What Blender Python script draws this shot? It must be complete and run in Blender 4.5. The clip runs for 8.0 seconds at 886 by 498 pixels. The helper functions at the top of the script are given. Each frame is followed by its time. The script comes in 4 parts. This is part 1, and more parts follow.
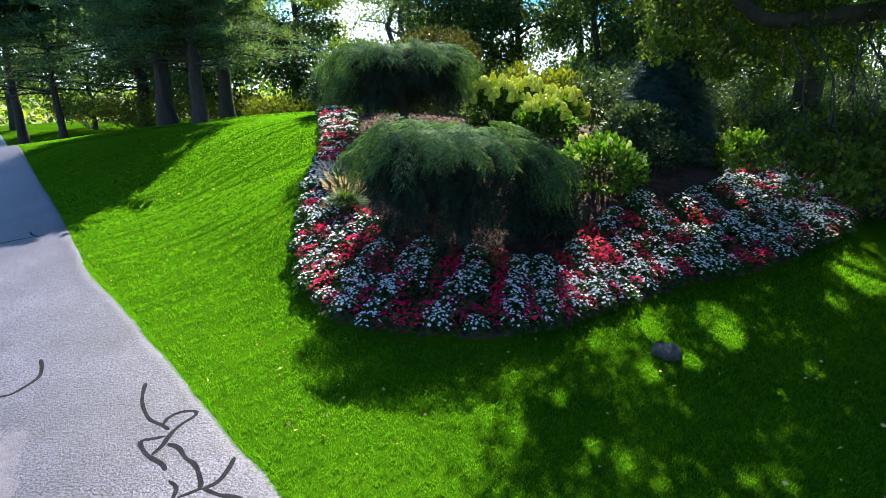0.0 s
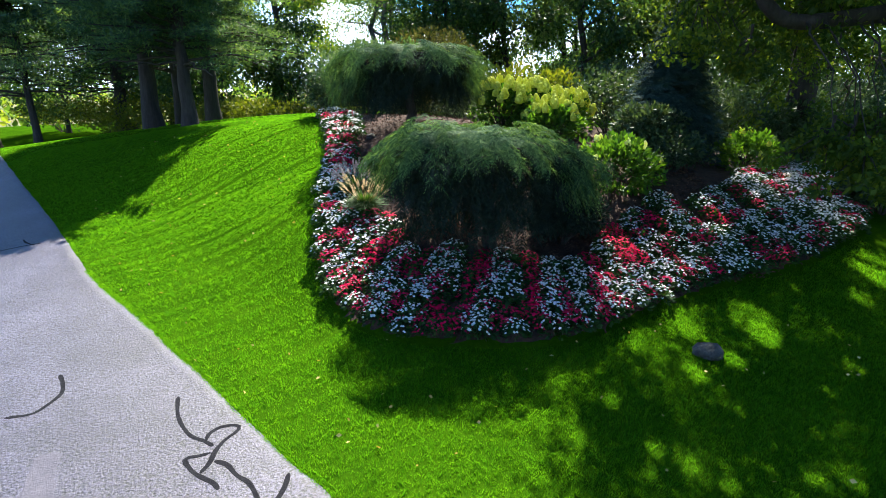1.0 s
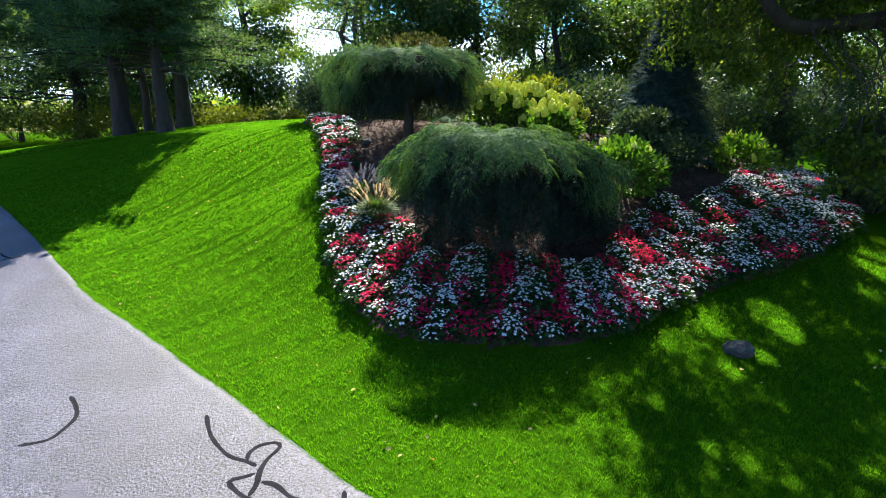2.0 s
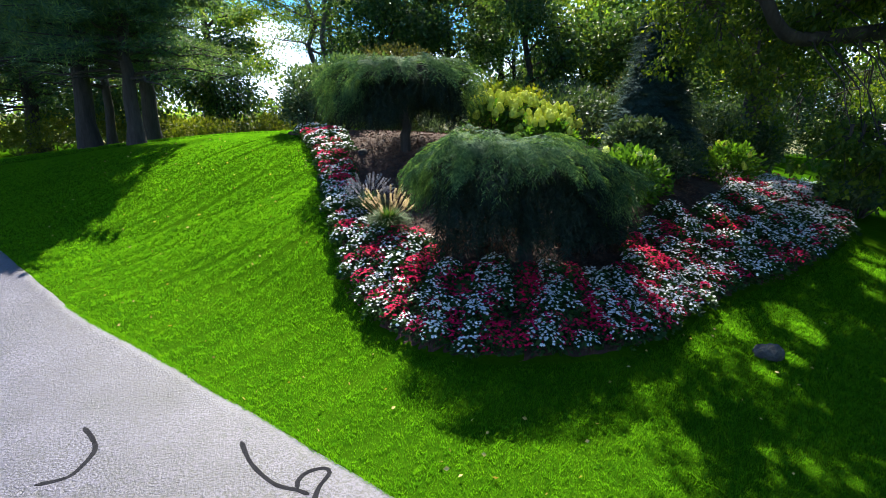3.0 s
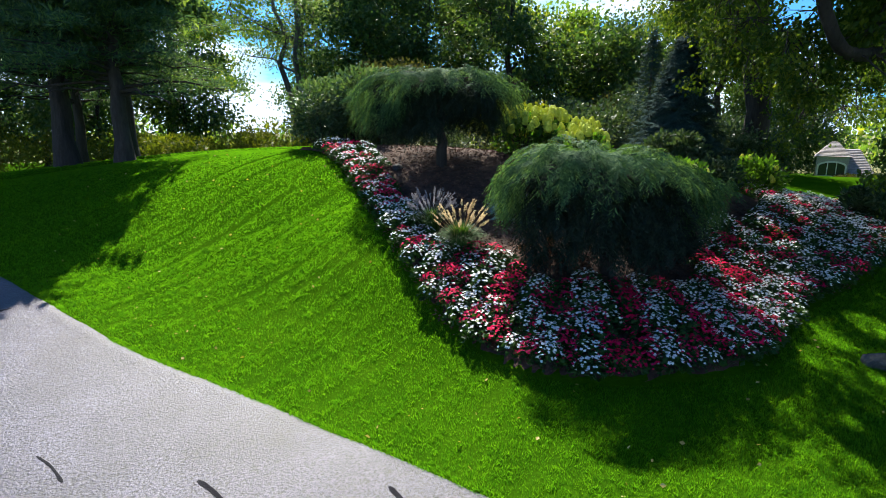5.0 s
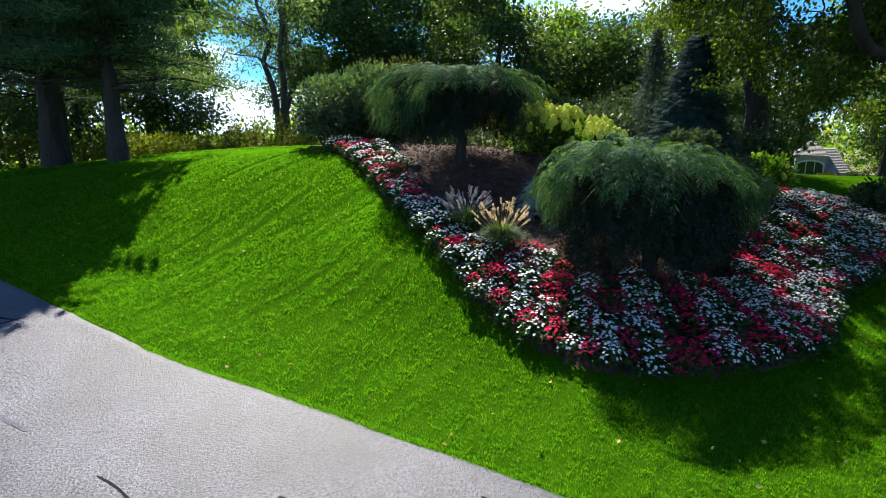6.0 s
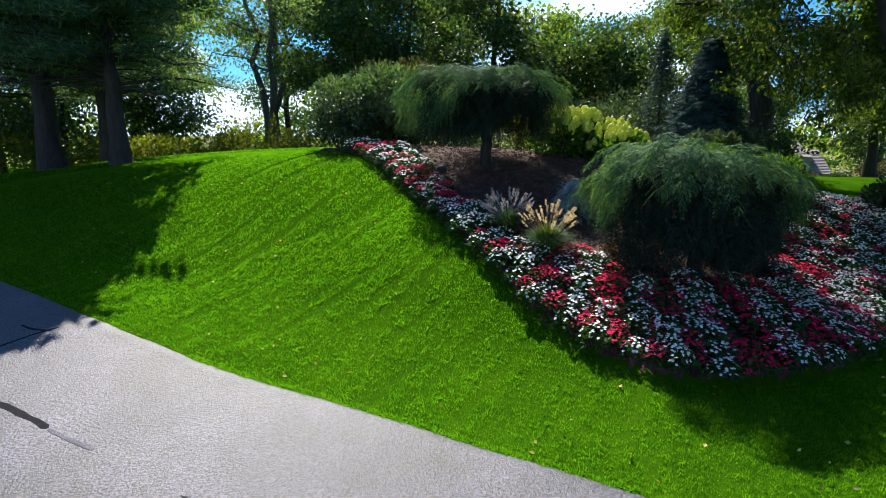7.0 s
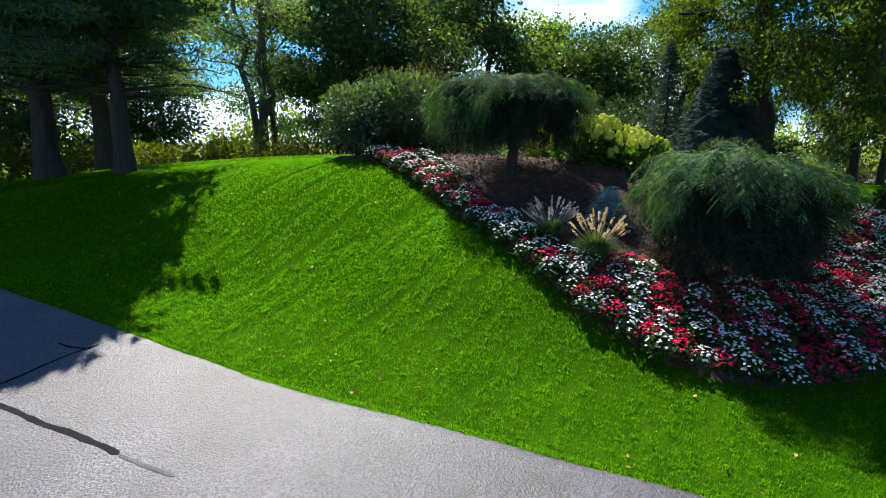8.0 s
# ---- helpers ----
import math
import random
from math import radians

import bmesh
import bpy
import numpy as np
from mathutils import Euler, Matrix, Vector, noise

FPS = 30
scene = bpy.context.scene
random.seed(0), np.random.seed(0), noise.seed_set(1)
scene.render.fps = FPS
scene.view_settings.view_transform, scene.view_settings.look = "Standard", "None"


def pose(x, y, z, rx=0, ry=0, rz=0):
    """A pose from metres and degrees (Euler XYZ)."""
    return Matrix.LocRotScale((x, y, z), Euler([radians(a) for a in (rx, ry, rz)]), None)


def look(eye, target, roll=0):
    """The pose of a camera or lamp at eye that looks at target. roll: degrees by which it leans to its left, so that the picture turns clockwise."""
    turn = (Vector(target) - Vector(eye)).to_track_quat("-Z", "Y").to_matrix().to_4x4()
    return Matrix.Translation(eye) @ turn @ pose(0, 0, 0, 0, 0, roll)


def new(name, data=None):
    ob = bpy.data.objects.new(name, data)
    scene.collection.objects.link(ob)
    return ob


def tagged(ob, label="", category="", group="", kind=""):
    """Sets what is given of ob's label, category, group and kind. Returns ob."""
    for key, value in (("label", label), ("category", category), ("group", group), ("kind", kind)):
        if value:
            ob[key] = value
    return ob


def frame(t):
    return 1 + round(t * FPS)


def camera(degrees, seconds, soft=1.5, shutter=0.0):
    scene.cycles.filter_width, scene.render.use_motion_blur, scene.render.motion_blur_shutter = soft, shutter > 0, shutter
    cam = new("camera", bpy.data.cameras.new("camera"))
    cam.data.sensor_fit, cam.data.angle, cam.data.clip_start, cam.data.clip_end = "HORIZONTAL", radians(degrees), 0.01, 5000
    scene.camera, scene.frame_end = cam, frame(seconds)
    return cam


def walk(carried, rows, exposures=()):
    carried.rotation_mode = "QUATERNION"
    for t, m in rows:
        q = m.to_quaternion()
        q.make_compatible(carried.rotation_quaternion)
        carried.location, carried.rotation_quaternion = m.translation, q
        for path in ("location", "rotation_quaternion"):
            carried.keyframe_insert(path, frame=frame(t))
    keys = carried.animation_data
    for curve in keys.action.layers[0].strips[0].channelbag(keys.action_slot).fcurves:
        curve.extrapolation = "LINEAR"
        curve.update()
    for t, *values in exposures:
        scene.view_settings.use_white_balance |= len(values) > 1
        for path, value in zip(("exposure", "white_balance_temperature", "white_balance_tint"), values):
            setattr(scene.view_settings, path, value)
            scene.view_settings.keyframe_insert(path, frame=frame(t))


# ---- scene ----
cam = camera(78.4, 8.0, 0.5)
METRES, EYE, TILT, LEAN, TURN = 8.0, 3.4, -16.7, 0.0, 0.0
ROWS = [
    (0.0, 0.0, 0.0, 0.0, 0.0, 0.0, -0.0),
    (0.5, -0.0503, 0.01, 0.0015, -1.1, 0.01, 0.35),
    (1.0, -0.1028, 0.0212, 0.0024, -2.62, 0.2, 0.83),
    (1.5, -0.1567, 0.0337, 0.0011, -4.37, 0.49, 1.36),
    (3.0, -0.3239, 0.0931, 0.0009, -10.8, 2.08, 3.13),
    (3.5, -0.3814, 0.1195, 0.0032, -12.26, 2.85, 3.54),
    (4.0, -0.4393, 0.1477, 0.0074, -13.47, 3.6, 3.9),
    (4.5, -0.4983, 0.1766, 0.0121, -14.71, 3.74, 4.19),
    (6.0, -0.6717, 0.2695, 0.0287, -18.82, 3.53, 5.34),
    (6.5, -0.7294, 0.2992, 0.0363, -19.95, 3.46, 5.64),
    (7.0, -0.7876, 0.3301, 0.0449, -21.17, 3.52, 5.98),
    (7.5, -0.8473, 0.3628, 0.0551, -22.46, 3.7, 6.31),
    (8.0, -0.9077, 0.3968, 0.0671, -23.68, 3.94, 6.64),
]
walk(cam, [(t, pose(0, 0, EYE, TILT, LEAN, TURN) @ pose(METRES * x, METRES * y, METRES * z, 90 + pitch, roll, yaw)) for t, x, y, z, yaw, pitch, roll in ROWS],
     exposures=[(0.0, 1.82), (4.0, 1.48), (8.0, 1.12)])

# ---- sky and sun ----
SUN_DIR = Vector((0.14, 0.90, 1.0)).normalized()
world = bpy.data.worlds.new("sky")
scene.world = world
world.use_nodes = True
wt = world.node_tree
wt.nodes.clear()
w_out = wt.nodes.new("ShaderNodeOutputWorld")
w_bg = wt.nodes.new("ShaderNodeBackground")
w_sky = wt.nodes.new("ShaderNodeTexSky")
w_sky.sky_type = "NISHITA"
w_sky.sun_disc = False
w_sky.sun_elevation = math.asin(SUN_DIR.z)
w_sky.sun_rotation = math.atan2(SUN_DIR.x, SUN_DIR.y)
w_sky.air_density, w_sky.dust_density, w_sky.ozone_density = 1.0, 1.6, 1.5
w_tc = wt.nodes.new("ShaderNodeTexCoord")
w_map = wt.nodes.new("ShaderNodeMapping")
w_map.inputs["Scale"].default_value = (1.6, 1.6, 4.5)
w_map.inputs["Location"].default_value = (0.35, 0.1, 0.2)
w_noise = wt.nodes.new("ShaderNodeTexNoise")
w_noise.inputs["Scale"].default_value = 1.7
w_noise.inputs["Detail"].default_value = 6.0
w_ramp = wt.nodes.new("ShaderNodeValToRGB")
w_ramp.color_ramp.elements[0].position = 0.555
w_ramp.color_ramp.elements[1].position = 0.66
w_sep = wt.nodes.new("ShaderNodeSeparateXYZ")
w_haze = wt.nodes.new("ShaderNodeMapRange")
w_haze.inputs["From Min"].default_value, w_haze.inputs["From Max"].default_value = 0.04, 0.17
w_haze.inputs["To Min"].default_value, w_haze.inputs["To Max"].default_value = 0.26, 0.0
w_add = wt.nodes.new("ShaderNodeMath")
wt.links.new(w_tc.outputs["Generated"], w_sep.inputs[0])
wt.links.new(w_sep.outputs[2], w_haze.inputs[0])
w_mix = wt.nodes.new("ShaderNodeMixRGB")
w_mix.inputs[2].default_value = (15.0, 18.5, 23.0, 1)
wt.links.new(w_tc.outputs["Generated"], w_map.inputs["Vector"])
wt.links.new(w_map.outputs[0], w_noise.inputs["Vector"])
wt.links.new(w_noise.outputs["Fac"], w_add.inputs[0])
wt.links.new(w_haze.outputs[0], w_add.inputs[1])
wt.links.new(w_add.outputs[0], w_ramp.inputs[0])
wt.links.new(w_ramp.outputs[0], w_mix.inputs[0])
w_tint = wt.nodes.new("ShaderNodeMixRGB")
w_tint.blend_type = "MULTIPLY"
w_tint.inputs[0].default_value = 1.0
w_tint.inputs[2].default_value = (0.40, 1.24, 2.20, 1)
wt.links.new(w_sky.outputs[0], w_tint.inputs[1])
wt.links.new(w_tint.outputs[0], w_mix.inputs[1])
wt.links.new(w_mix.outputs[0], w_bg.inputs["Color"])
w_bg.inputs["Strength"].default_value = 0.036
wt.links.new(w_bg.outputs[0], w_out.inputs[0])

sun = new("sun", bpy.data.lights.new("sun", "SUN"))
sun.data.energy = 5.6
sun.data.angle = radians(0.55)
sun.data.color = (1.0, 0.94, 0.80)
sun.matrix_world = look(SUN_DIR * 60, (0, 0, 0))

# ---- materials ----


def nodes_of(name):
    m = bpy.data.materials.new(name)
    m.use_nodes = True
    t = m.node_tree
    t.nodes.clear()
    return m, t, t.nodes.new("ShaderNodeOutputMaterial")


def ramp_of(t, stops):
    r = t.nodes.new("ShaderNodeValToRGB")
    while len(r.color_ramp.elements) < len(stops):
        r.color_ramp.elements.new(0.5)
    for e, (p, c) in zip(r.color_ramp.elements, stops):
        e.position, e.color = p, (*c, 1)
    return r


def noise_of(t, scale, detail=3.0, rough=0.55, stretch=None):
    n = t.nodes.new("ShaderNodeTexNoise")
    n.inputs["Scale"].default_value = scale
    n.inputs["Detail"].default_value = detail
    n.inputs["Roughness"].default_value = rough
    g = t.nodes.new("ShaderNodeNewGeometry")
    if stretch:
        mp = t.nodes.new("ShaderNodeMapping")
        mp.inputs["Rotation"].default_value = (0, 0, stretch[3])
        mp.inputs["Scale"].default_value = stretch[:3]
        t.links.new(g.outputs["Position"], mp.inputs["Vector"])
        t.links.new(mp.outputs[0], n.inputs["Vector"])
    else:
        t.links.new(g.outputs["Position"], n.inputs["Vector"])
    return n


def mixed(t, a, b, fac, how="MIX"):
    m = t.nodes.new("ShaderNodeMixRGB")
    m.blend_type = how
    for sock, v in ((m.inputs[0], fac), (m.inputs[1], a), (m.inputs[2], b)):
        if isinstance(v, (int, float)):
            sock.default_value = v
        elif isinstance(v, tuple):
            sock.default_value = (*v, 1)
        else:
            t.links.new(v, sock)
    return m.outputs[0]


def leaf_material(name, dark, mid, light, translucent=0.35, rough=0.6, patch=1.2, spec=0.2):
    """Leaves: each one its own tone, drifting in patches, thin enough to let light through."""
    m, t, out = nodes_of(name)
    g = t.nodes.new("ShaderNodeNewGeometry")
    r = ramp_of(t, [(0.0, dark), (0.55, mid), (1.0, light)])
    n = noise_of(t, patch, 3.0)
    mth = t.nodes.new("ShaderNodeMath")
    mth.operation = "MULTIPLY_ADD"
    t.links.new(g.outputs["Random Per Island"], mth.inputs[0])
    mth.inputs[1].default_value = 0.65
    half = t.nodes.new("ShaderNodeMath")
    half.operation = "MULTIPLY_ADD"
    half.inputs[1].default_value, half.inputs[2].default_value = 0.9, -0.27
    t.links.new(n.outputs["Fac"], half.inputs[0])
    t.links.new(half.outputs[0], mth.inputs[2])
    t.links.new(mth.outputs[0], r.inputs[0])
    p = t.nodes.new("ShaderNodeBsdfPrincipled")
    p.inputs["Roughness"].default_value = rough
    p.inputs["Specular IOR Level"].default_value = spec
    t.links.new(r.outputs[0], p.inputs["Base Color"])
    tr = t.nodes.new("ShaderNodeBsdfTranslucent")
    warm = mixed(t, r.outputs[0], (1.35, 1.25, 0.45), 1.0, "MULTIPLY")
    t.links.new(warm, tr.inputs["Color"])
    mx = t.nodes.new("ShaderNodeMixShader")
    mx.inputs[0].default_value = translucent
    t.links.new(p.outputs[0], mx.inputs[1])
    t.links.new(tr.outputs[0], mx.inputs[2])
    t.links.new(mx.outputs[0], out.inputs[0])
    return m


def rough_material(name, stops, scale, rough=0.9, bump=0.4, bump_scale=None, stretch=None, detail=6.0, spec=0.3, fine=None, swing=0.34, band=0.25):
    """A matt surface: two scales of tone and a fine relief."""
    m, t, out = nodes_of(name)
    n = noise_of(t, scale, detail, 0.6, stretch)
    r = ramp_of(t, stops)
    t.links.new(n.outputs["Fac"], r.inputs[0])
    n2 = noise_of(t, fine or (bump_scale or scale * 6), 4.0, 0.65, stretch)
    var = ramp_of(t, [(0.5 - band, (1 - swing,) * 3), (0.5 + band, (1 + swing,) * 3)])
    t.links.new(n2.outputs["Fac"], var.inputs[0])
    col = mixed(t, r.outputs[0], var.outputs[0], 1.0, "MULTIPLY")
    p = t.nodes.new("ShaderNodeBsdfPrincipled")
    p.inputs["Roughness"].default_value = rough
    p.inputs["Specular IOR Level"].default_value = spec
    t.links.new(col, p.inputs["Base Color"])
    b = t.nodes.new("ShaderNodeBump")
    b.inputs["Strength"].default_value = bump
    b.inputs["Distance"].default_value = 0.02
    t.links.new(n2.outputs["Fac"], b.inputs["Height"])
    t.links.new(b.outputs[0], p.inputs["Normal"])
    t.links.new(p.outputs[0], out.inputs[0])
    return m


def petal_material(name, colour, edge, translucent=0.3):
    m, t, out = nodes_of(name)
    g = t.nodes.new("ShaderNodeNewGeometry")
    r = ramp_of(t, [(0.0, edge), (0.6, colour), (1.0, colour)])
    t.links.new(g.outputs["Random Per Island"], r.inputs[0])
    p = t.nodes.new("ShaderNodeBsdfPrincipled")
    p.inputs["Roughness"].default_value = 0.6
    p.inputs["Specular IOR Level"].default_value = 0.2
    t.links.new(r.outputs[0], p.inputs["Base Color"])
    tr = t.nodes.new("ShaderNodeBsdfTranslucent")
    t.links.new(r.outputs[0], tr.inputs["Color"])
    mx = t.nodes.new("ShaderNodeMixShader")
    mx.inputs[0].default_value = translucent
    t.links.new(p.outputs[0], mx.inputs[1])
    t.links.new(tr.outputs[0], mx.inputs[2])
    t.links.new(mx.outputs[0], out.inputs[0])
    return m


GRASS_ANGLE = radians(57)
mat_lawn = rough_material("lawn", [(0.25, (0.016, 0.050, 0.002)), (0.5, (0.025, 0.072, 0.002)), (0.75, (0.038, 0.092, 0.003))], 0.9, 1.0, 0.5, 42.0, fine=26.0, spec=0.0)
mat_blade = leaf_material("grass_blade", (0.034, 0.140, 0.010), (0.068, 0.212, 0.011), (0.118, 0.275, 0.013), 0.80, 0.6, 5.0, 0.12)
mat_field = rough_material("far_field", [(0.3, (0.07, 0.10, 0.025)), (0.6, (0.17, 0.15, 0.05))], 0.12, 0.95, 0.3, 3.0)
mat_asphalt = rough_material("asphalt", [(0.28, (0.018, 0.017, 0.032)), (0.5, (0.036, 0.034, 0.058)), (0.72, (0.064, 0.060, 0.095))], 0.8, 0.46, 0.7, 60.0, fine=38.0, spec=0.5, swing=0.9, band=0.12)
mat_seal = rough_material("crack_sealant", [(0.3, (0.008, 0.008, 0.011)), (0.7, (0.018, 0.018, 0.022))], 9.0, 0.85, 0.4, 60.0, spec=0.05)
mat_pale = rough_material("worn_concrete", [(0.3, (0.062, 0.060, 0.082)), (0.7, (0.105, 0.10, 0.128))], 5.0, 0.85, 0.5, 60.0)
mat_soil = rough_material("mulch", [(0.3, (0.030, 0.018, 0.014)), (0.55, (0.065, 0.036, 0.027)), (0.8, (0.12, 0.068, 0.05))], 6.0, 0.95, 1.0, 40.0, fine=38.0)
mat_chip = leaf_material("mulch_chip", (0.035, 0.02, 0.016), (0.09, 0.05, 0.038), (0.19, 0.115, 0.085), 0.0, 0.9, 3.0, 0.1)
mat_bark = rough_material("bark", [(0.3, (0.026, 0.022, 0.021)), (0.6, (0.052, 0.044, 0.040)), (0.8, (0.09, 0.077, 0.070))], 3.0, 0.95, 1.0, 14.0, stretch=(1, 1, 0.18, 0.0), fine=16.0)
mat_bark_grey = rough_material("grey_bark", [(0.3, (0.07, 0.065, 0.06)), (0.6, (0.13, 0.12, 0.105)), (0.8, (0.20, 0.19, 0.17))], 2.5, 0.9, 0.8, 14.0, stretch=(1, 1, 0.3, 0.0))
mat_pine = leaf_material("pine_needles", (0.024, 0.062, 0.048), (0.058, 0.122, 0.072), (0.19, 0.30, 0.085), 0.48, 0.5, 0.5)
# hemlock needles twice: shade put into the dark tone, sunlight into the lighter
mat_hemlock_shade = leaf_material("hemlock_needles_shade", (0.011, 0.019, 0.017), (0.021, 0.034, 0.028), (0.042, 0.062, 0.042), 0.08, 0.85, 1.6, 0.03)
mat_hemlock_lit = leaf_material("hemlock_needles_lit", (0.014, 0.042, 0.024), (0.052, 0.120, 0.058), (0.20, 0.33, 0.13), 0.34, 0.7, 2.2, 0.06)
mat_spruce = leaf_material("spruce_needles", (0.012, 0.030, 0.030), (0.028, 0.060, 0.060), (0.075, 0.125, 0.12), 0.1, 0.85, 1.0, 0.04)
mat_oak = leaf_material("oak_leaves", (0.024, 0.058, 0.012), (0.060, 0.115, 0.018), (0.20, 0.26, 0.030), 0.58, 0.5, 0.9, 0.25)
mat_maple = leaf_material("maple_leaves", (0.05, 0.12, 0.03), (0.125, 0.23, 0.045), (0.30, 0.33, 0.045), 0.6, 0.5, 0.25)
mat_woods = leaf_material("woodland_leaves", (0.022, 0.058, 0.026), (0.050, 0.108, 0.036), (0.125, 0.185, 0.042), 0.42, 0.5, 0.25)
mat_birch = leaf_material("birch_leaves", (0.07, 0.14, 0.065), (0.14, 0.23, 0.09), (0.26, 0.34, 0.12), 0.55, 0.4, 0.4, 0.5)
mat_shrub_dark = leaf_material("holly_leaves", (0.016, 0.040, 0.020), (0.045, 0.085, 0.040), (0.13, 0.18, 0.10), 0.25, 0.5, 0.8, 0.22)
mat_holly = leaf_material("glossy_holly_leaves", (0.028, 0.065, 0.030), (0.070, 0.135, 0.058), (0.18, 0.26, 0.12), 0.3, 0.32, 1.4, 0.5)
mat_shrub_brown = leaf_material("viburnum_leaves", (0.028, 0.038, 0.014), (0.058, 0.066, 0.024), (0.125, 0.12, 0.042), 0.3, 0.5, 0.8)
mat_shrub_yellow = leaf_material("thicket_leaves", (0.05, 0.085, 0.012), (0.11, 0.15, 0.016), (0.21, 0.22, 0.03), 0.45, 0.5, 0.4)
mat_hyd_leaf = leaf_material("hydrangea_leaves", (0.020, 0.062, 0.010), (0.058, 0.15, 0.018), (0.16, 0.31, 0.034), 0.45, 0.5, 2.5)
mat_hyd_head = leaf_material("hydrangea_florets", (0.25, 0.33, 0.035), (0.52, 0.58, 0.085), (0.74, 0.74, 0.20), 0.28, 0.7, 26.0, 0.1)
mat_hyd_white = leaf_material("hydrangea_white_florets", (0.44, 0.54, 0.24), (0.66, 0.74, 0.44), (0.80, 0.82, 0.64), 0.45, 0.7, 26.0, 0.1)
mat_imp_leaf = leaf_material("impatiens_leaves", (0.010, 0.035, 0.010), (0.022, 0.065, 0.014), (0.05, 0.11, 0.02), 0.25, 0.45, 2.0)
mat_white = petal_material("white_petals", (0.82, 0.84, 0.85), (0.66, 0.70, 0.75), 0.40)
mat_red = petal_material("red_petals", (0.88, 0.010, 0.135), (0.64, 0.004, 0.065), 0.55)
mat_reed = leaf_material("fountain_grass_blades", (0.022, 0.062, 0.016), (0.050, 0.12, 0.026), (0.11, 0.20, 0.045), 0.35, 0.5, 3.0)
mat_plume = petal_material("fountain_grass_plumes", (0.62, 0.49, 0.29), (0.42, 0.31, 0.17), 0.55)
# the plume colour again, greyed and darkened to carry the second clump's shade
mat_plume_shade = petal_material("plumes_in_shade", (0.34, 0.31, 0.33), (0.22, 0.20, 0.22), 0.3)
mat_rock = rough_material("fieldstone", [(0.3, (0.030, 0.031, 0.030)), (0.6, (0.065, 0.065, 0.062)), (0.8, (0.12, 0.115, 0.11))], 7.0, 0.85, 0.7, 40.0)
mat_shingle = rough_material("weathered_shingles", [(0.3, (0.22, 0.20, 0.20)), (0.6, (0.34, 0.31, 0.31)), (0.8, (0.44, 0.41, 0.41))], 5.0, 0.85, 0.4, 40.0)
mat_paint = rough_material("white_paint", [(0.3, (0.62, 0.62, 0.60)), (0.7, (0.76, 0.76, 0.74))], 3.0, 0.6, 0.15, 30.0)
mat_wall = rough_material("shed_wall", [(0.3, (0.30, 0.29, 0.29)), (0.7, (0.42, 0.41, 0.40))], 3.0, 0.8, 0.2, 30.0)
m_glass, t_glass, o_glass = nodes_of("window_glass")
p_glass = t_glass.nodes.new("ShaderNodeBsdfPrincipled")
p_glass.inputs["Base Color"].default_value = (0.03, 0.035, 0.04, 1)
p_glass.inputs["Roughness"].default_value = 0.06
t_glass.links.new(p_glass.outputs[0], o_glass.inputs[0])

# ---- small tools ----


def mesh_of(name, V, F, mat, smooth=False):
    me = bpy.data.meshes.new(name)
    me.from_pydata(np.asarray(V, dtype=float).tolist(), [], F.tolist() if isinstance(F, np.ndarray) else F)
    me.materials.append(mat)
    if smooth:
        me.polygons.foreach_set("use_smooth", [True] * len(me.polygons))
    me.update()
    return me


def thing(name, label, category, at=(0, 0, 0), turn=0.0, group="", kind=""):
    ob = new(name)
    ob.empty_display_size = 0.2
    ob.matrix_basis = pose(*at, 0, 0, turn)
    return tagged(ob, label, category, group, kind)


def part(name, me, parent, label=""):
    ob = new(name, me)
    ob.parent = parent
    return tagged(ob, label)


def joined(pieces):
    """Several (V, F) of equal face size into one."""
    Vs, Fs, k = [], [], 0
    for V, F in pieces:
        Vs.append(np.asarray(V, dtype=float))
        Fs.extend([[i + k for i in f] for f in (F.tolist() if isinstance(F, np.ndarray) else F)])
        k += len(V)
    return np.concatenate(Vs), Fs


def unit(a):
    return a / np.maximum(np.linalg.norm(a, axis=-1, keepdims=True), 1e-9)


def leaves(P, axis, L, W, rng, jitter=0.6, fold=0.12):
    """A pointed leaf at each place P, along axis with some scatter."""
    n = len(P)
    a = unit(np.asarray(axis) + rng.normal(0, jitter, (n, 3)))
    s = unit(np.cross(a, rng.normal(0, 1, (n, 3))))
    up = np.cross(s, a)
    k = rng.uniform(0.65, 1.25, (n, 1))
    l, w = L * k, W * k
    V = np.stack([P, P + a * l * 0.45 + s * w * 0.5 + up * w * fold, P + a * l, P + a * l * 0.45 - s * w * 0.5 + up * w * fold], 1).reshape(-1, 3)
    return V, np.arange(4 * n).reshape(n, 4)


def tube(pts, radii, sides=8):
    pts = np.asarray(pts, dtype=float)
    n = len(pts)
    d = unit(np.gradient(pts, axis=0))
    ref = np.where(np.abs(d[:, 2:3]) > 0.9, np.array([[1.0, 0, 0]]), np.array([[0, 0, 1.0]]))
    a = unit(np.cross(d, ref))
    b = np.cross(d, a)
    th = np.linspace(0, 2 * np.pi, sides, endpoint=False)
    r = np.asarray(radii, dtype=float).reshape(n, 1, 1)
    V = pts[:, None, :] + r * (np.cos(th)[None, :, None] * a[:, None, :] + np.sin(th)[None, :, None] * b[:, None, :])
    V = V.reshape(-1, 3)
    F = []
    for i in range(n - 1):
        for j in range(sides):
            q = (j + 1) % sides
            F.append([i * sides + j, i * sides + q, (i + 1) * sides + q, (i + 1) * sides + j])
    return V, F


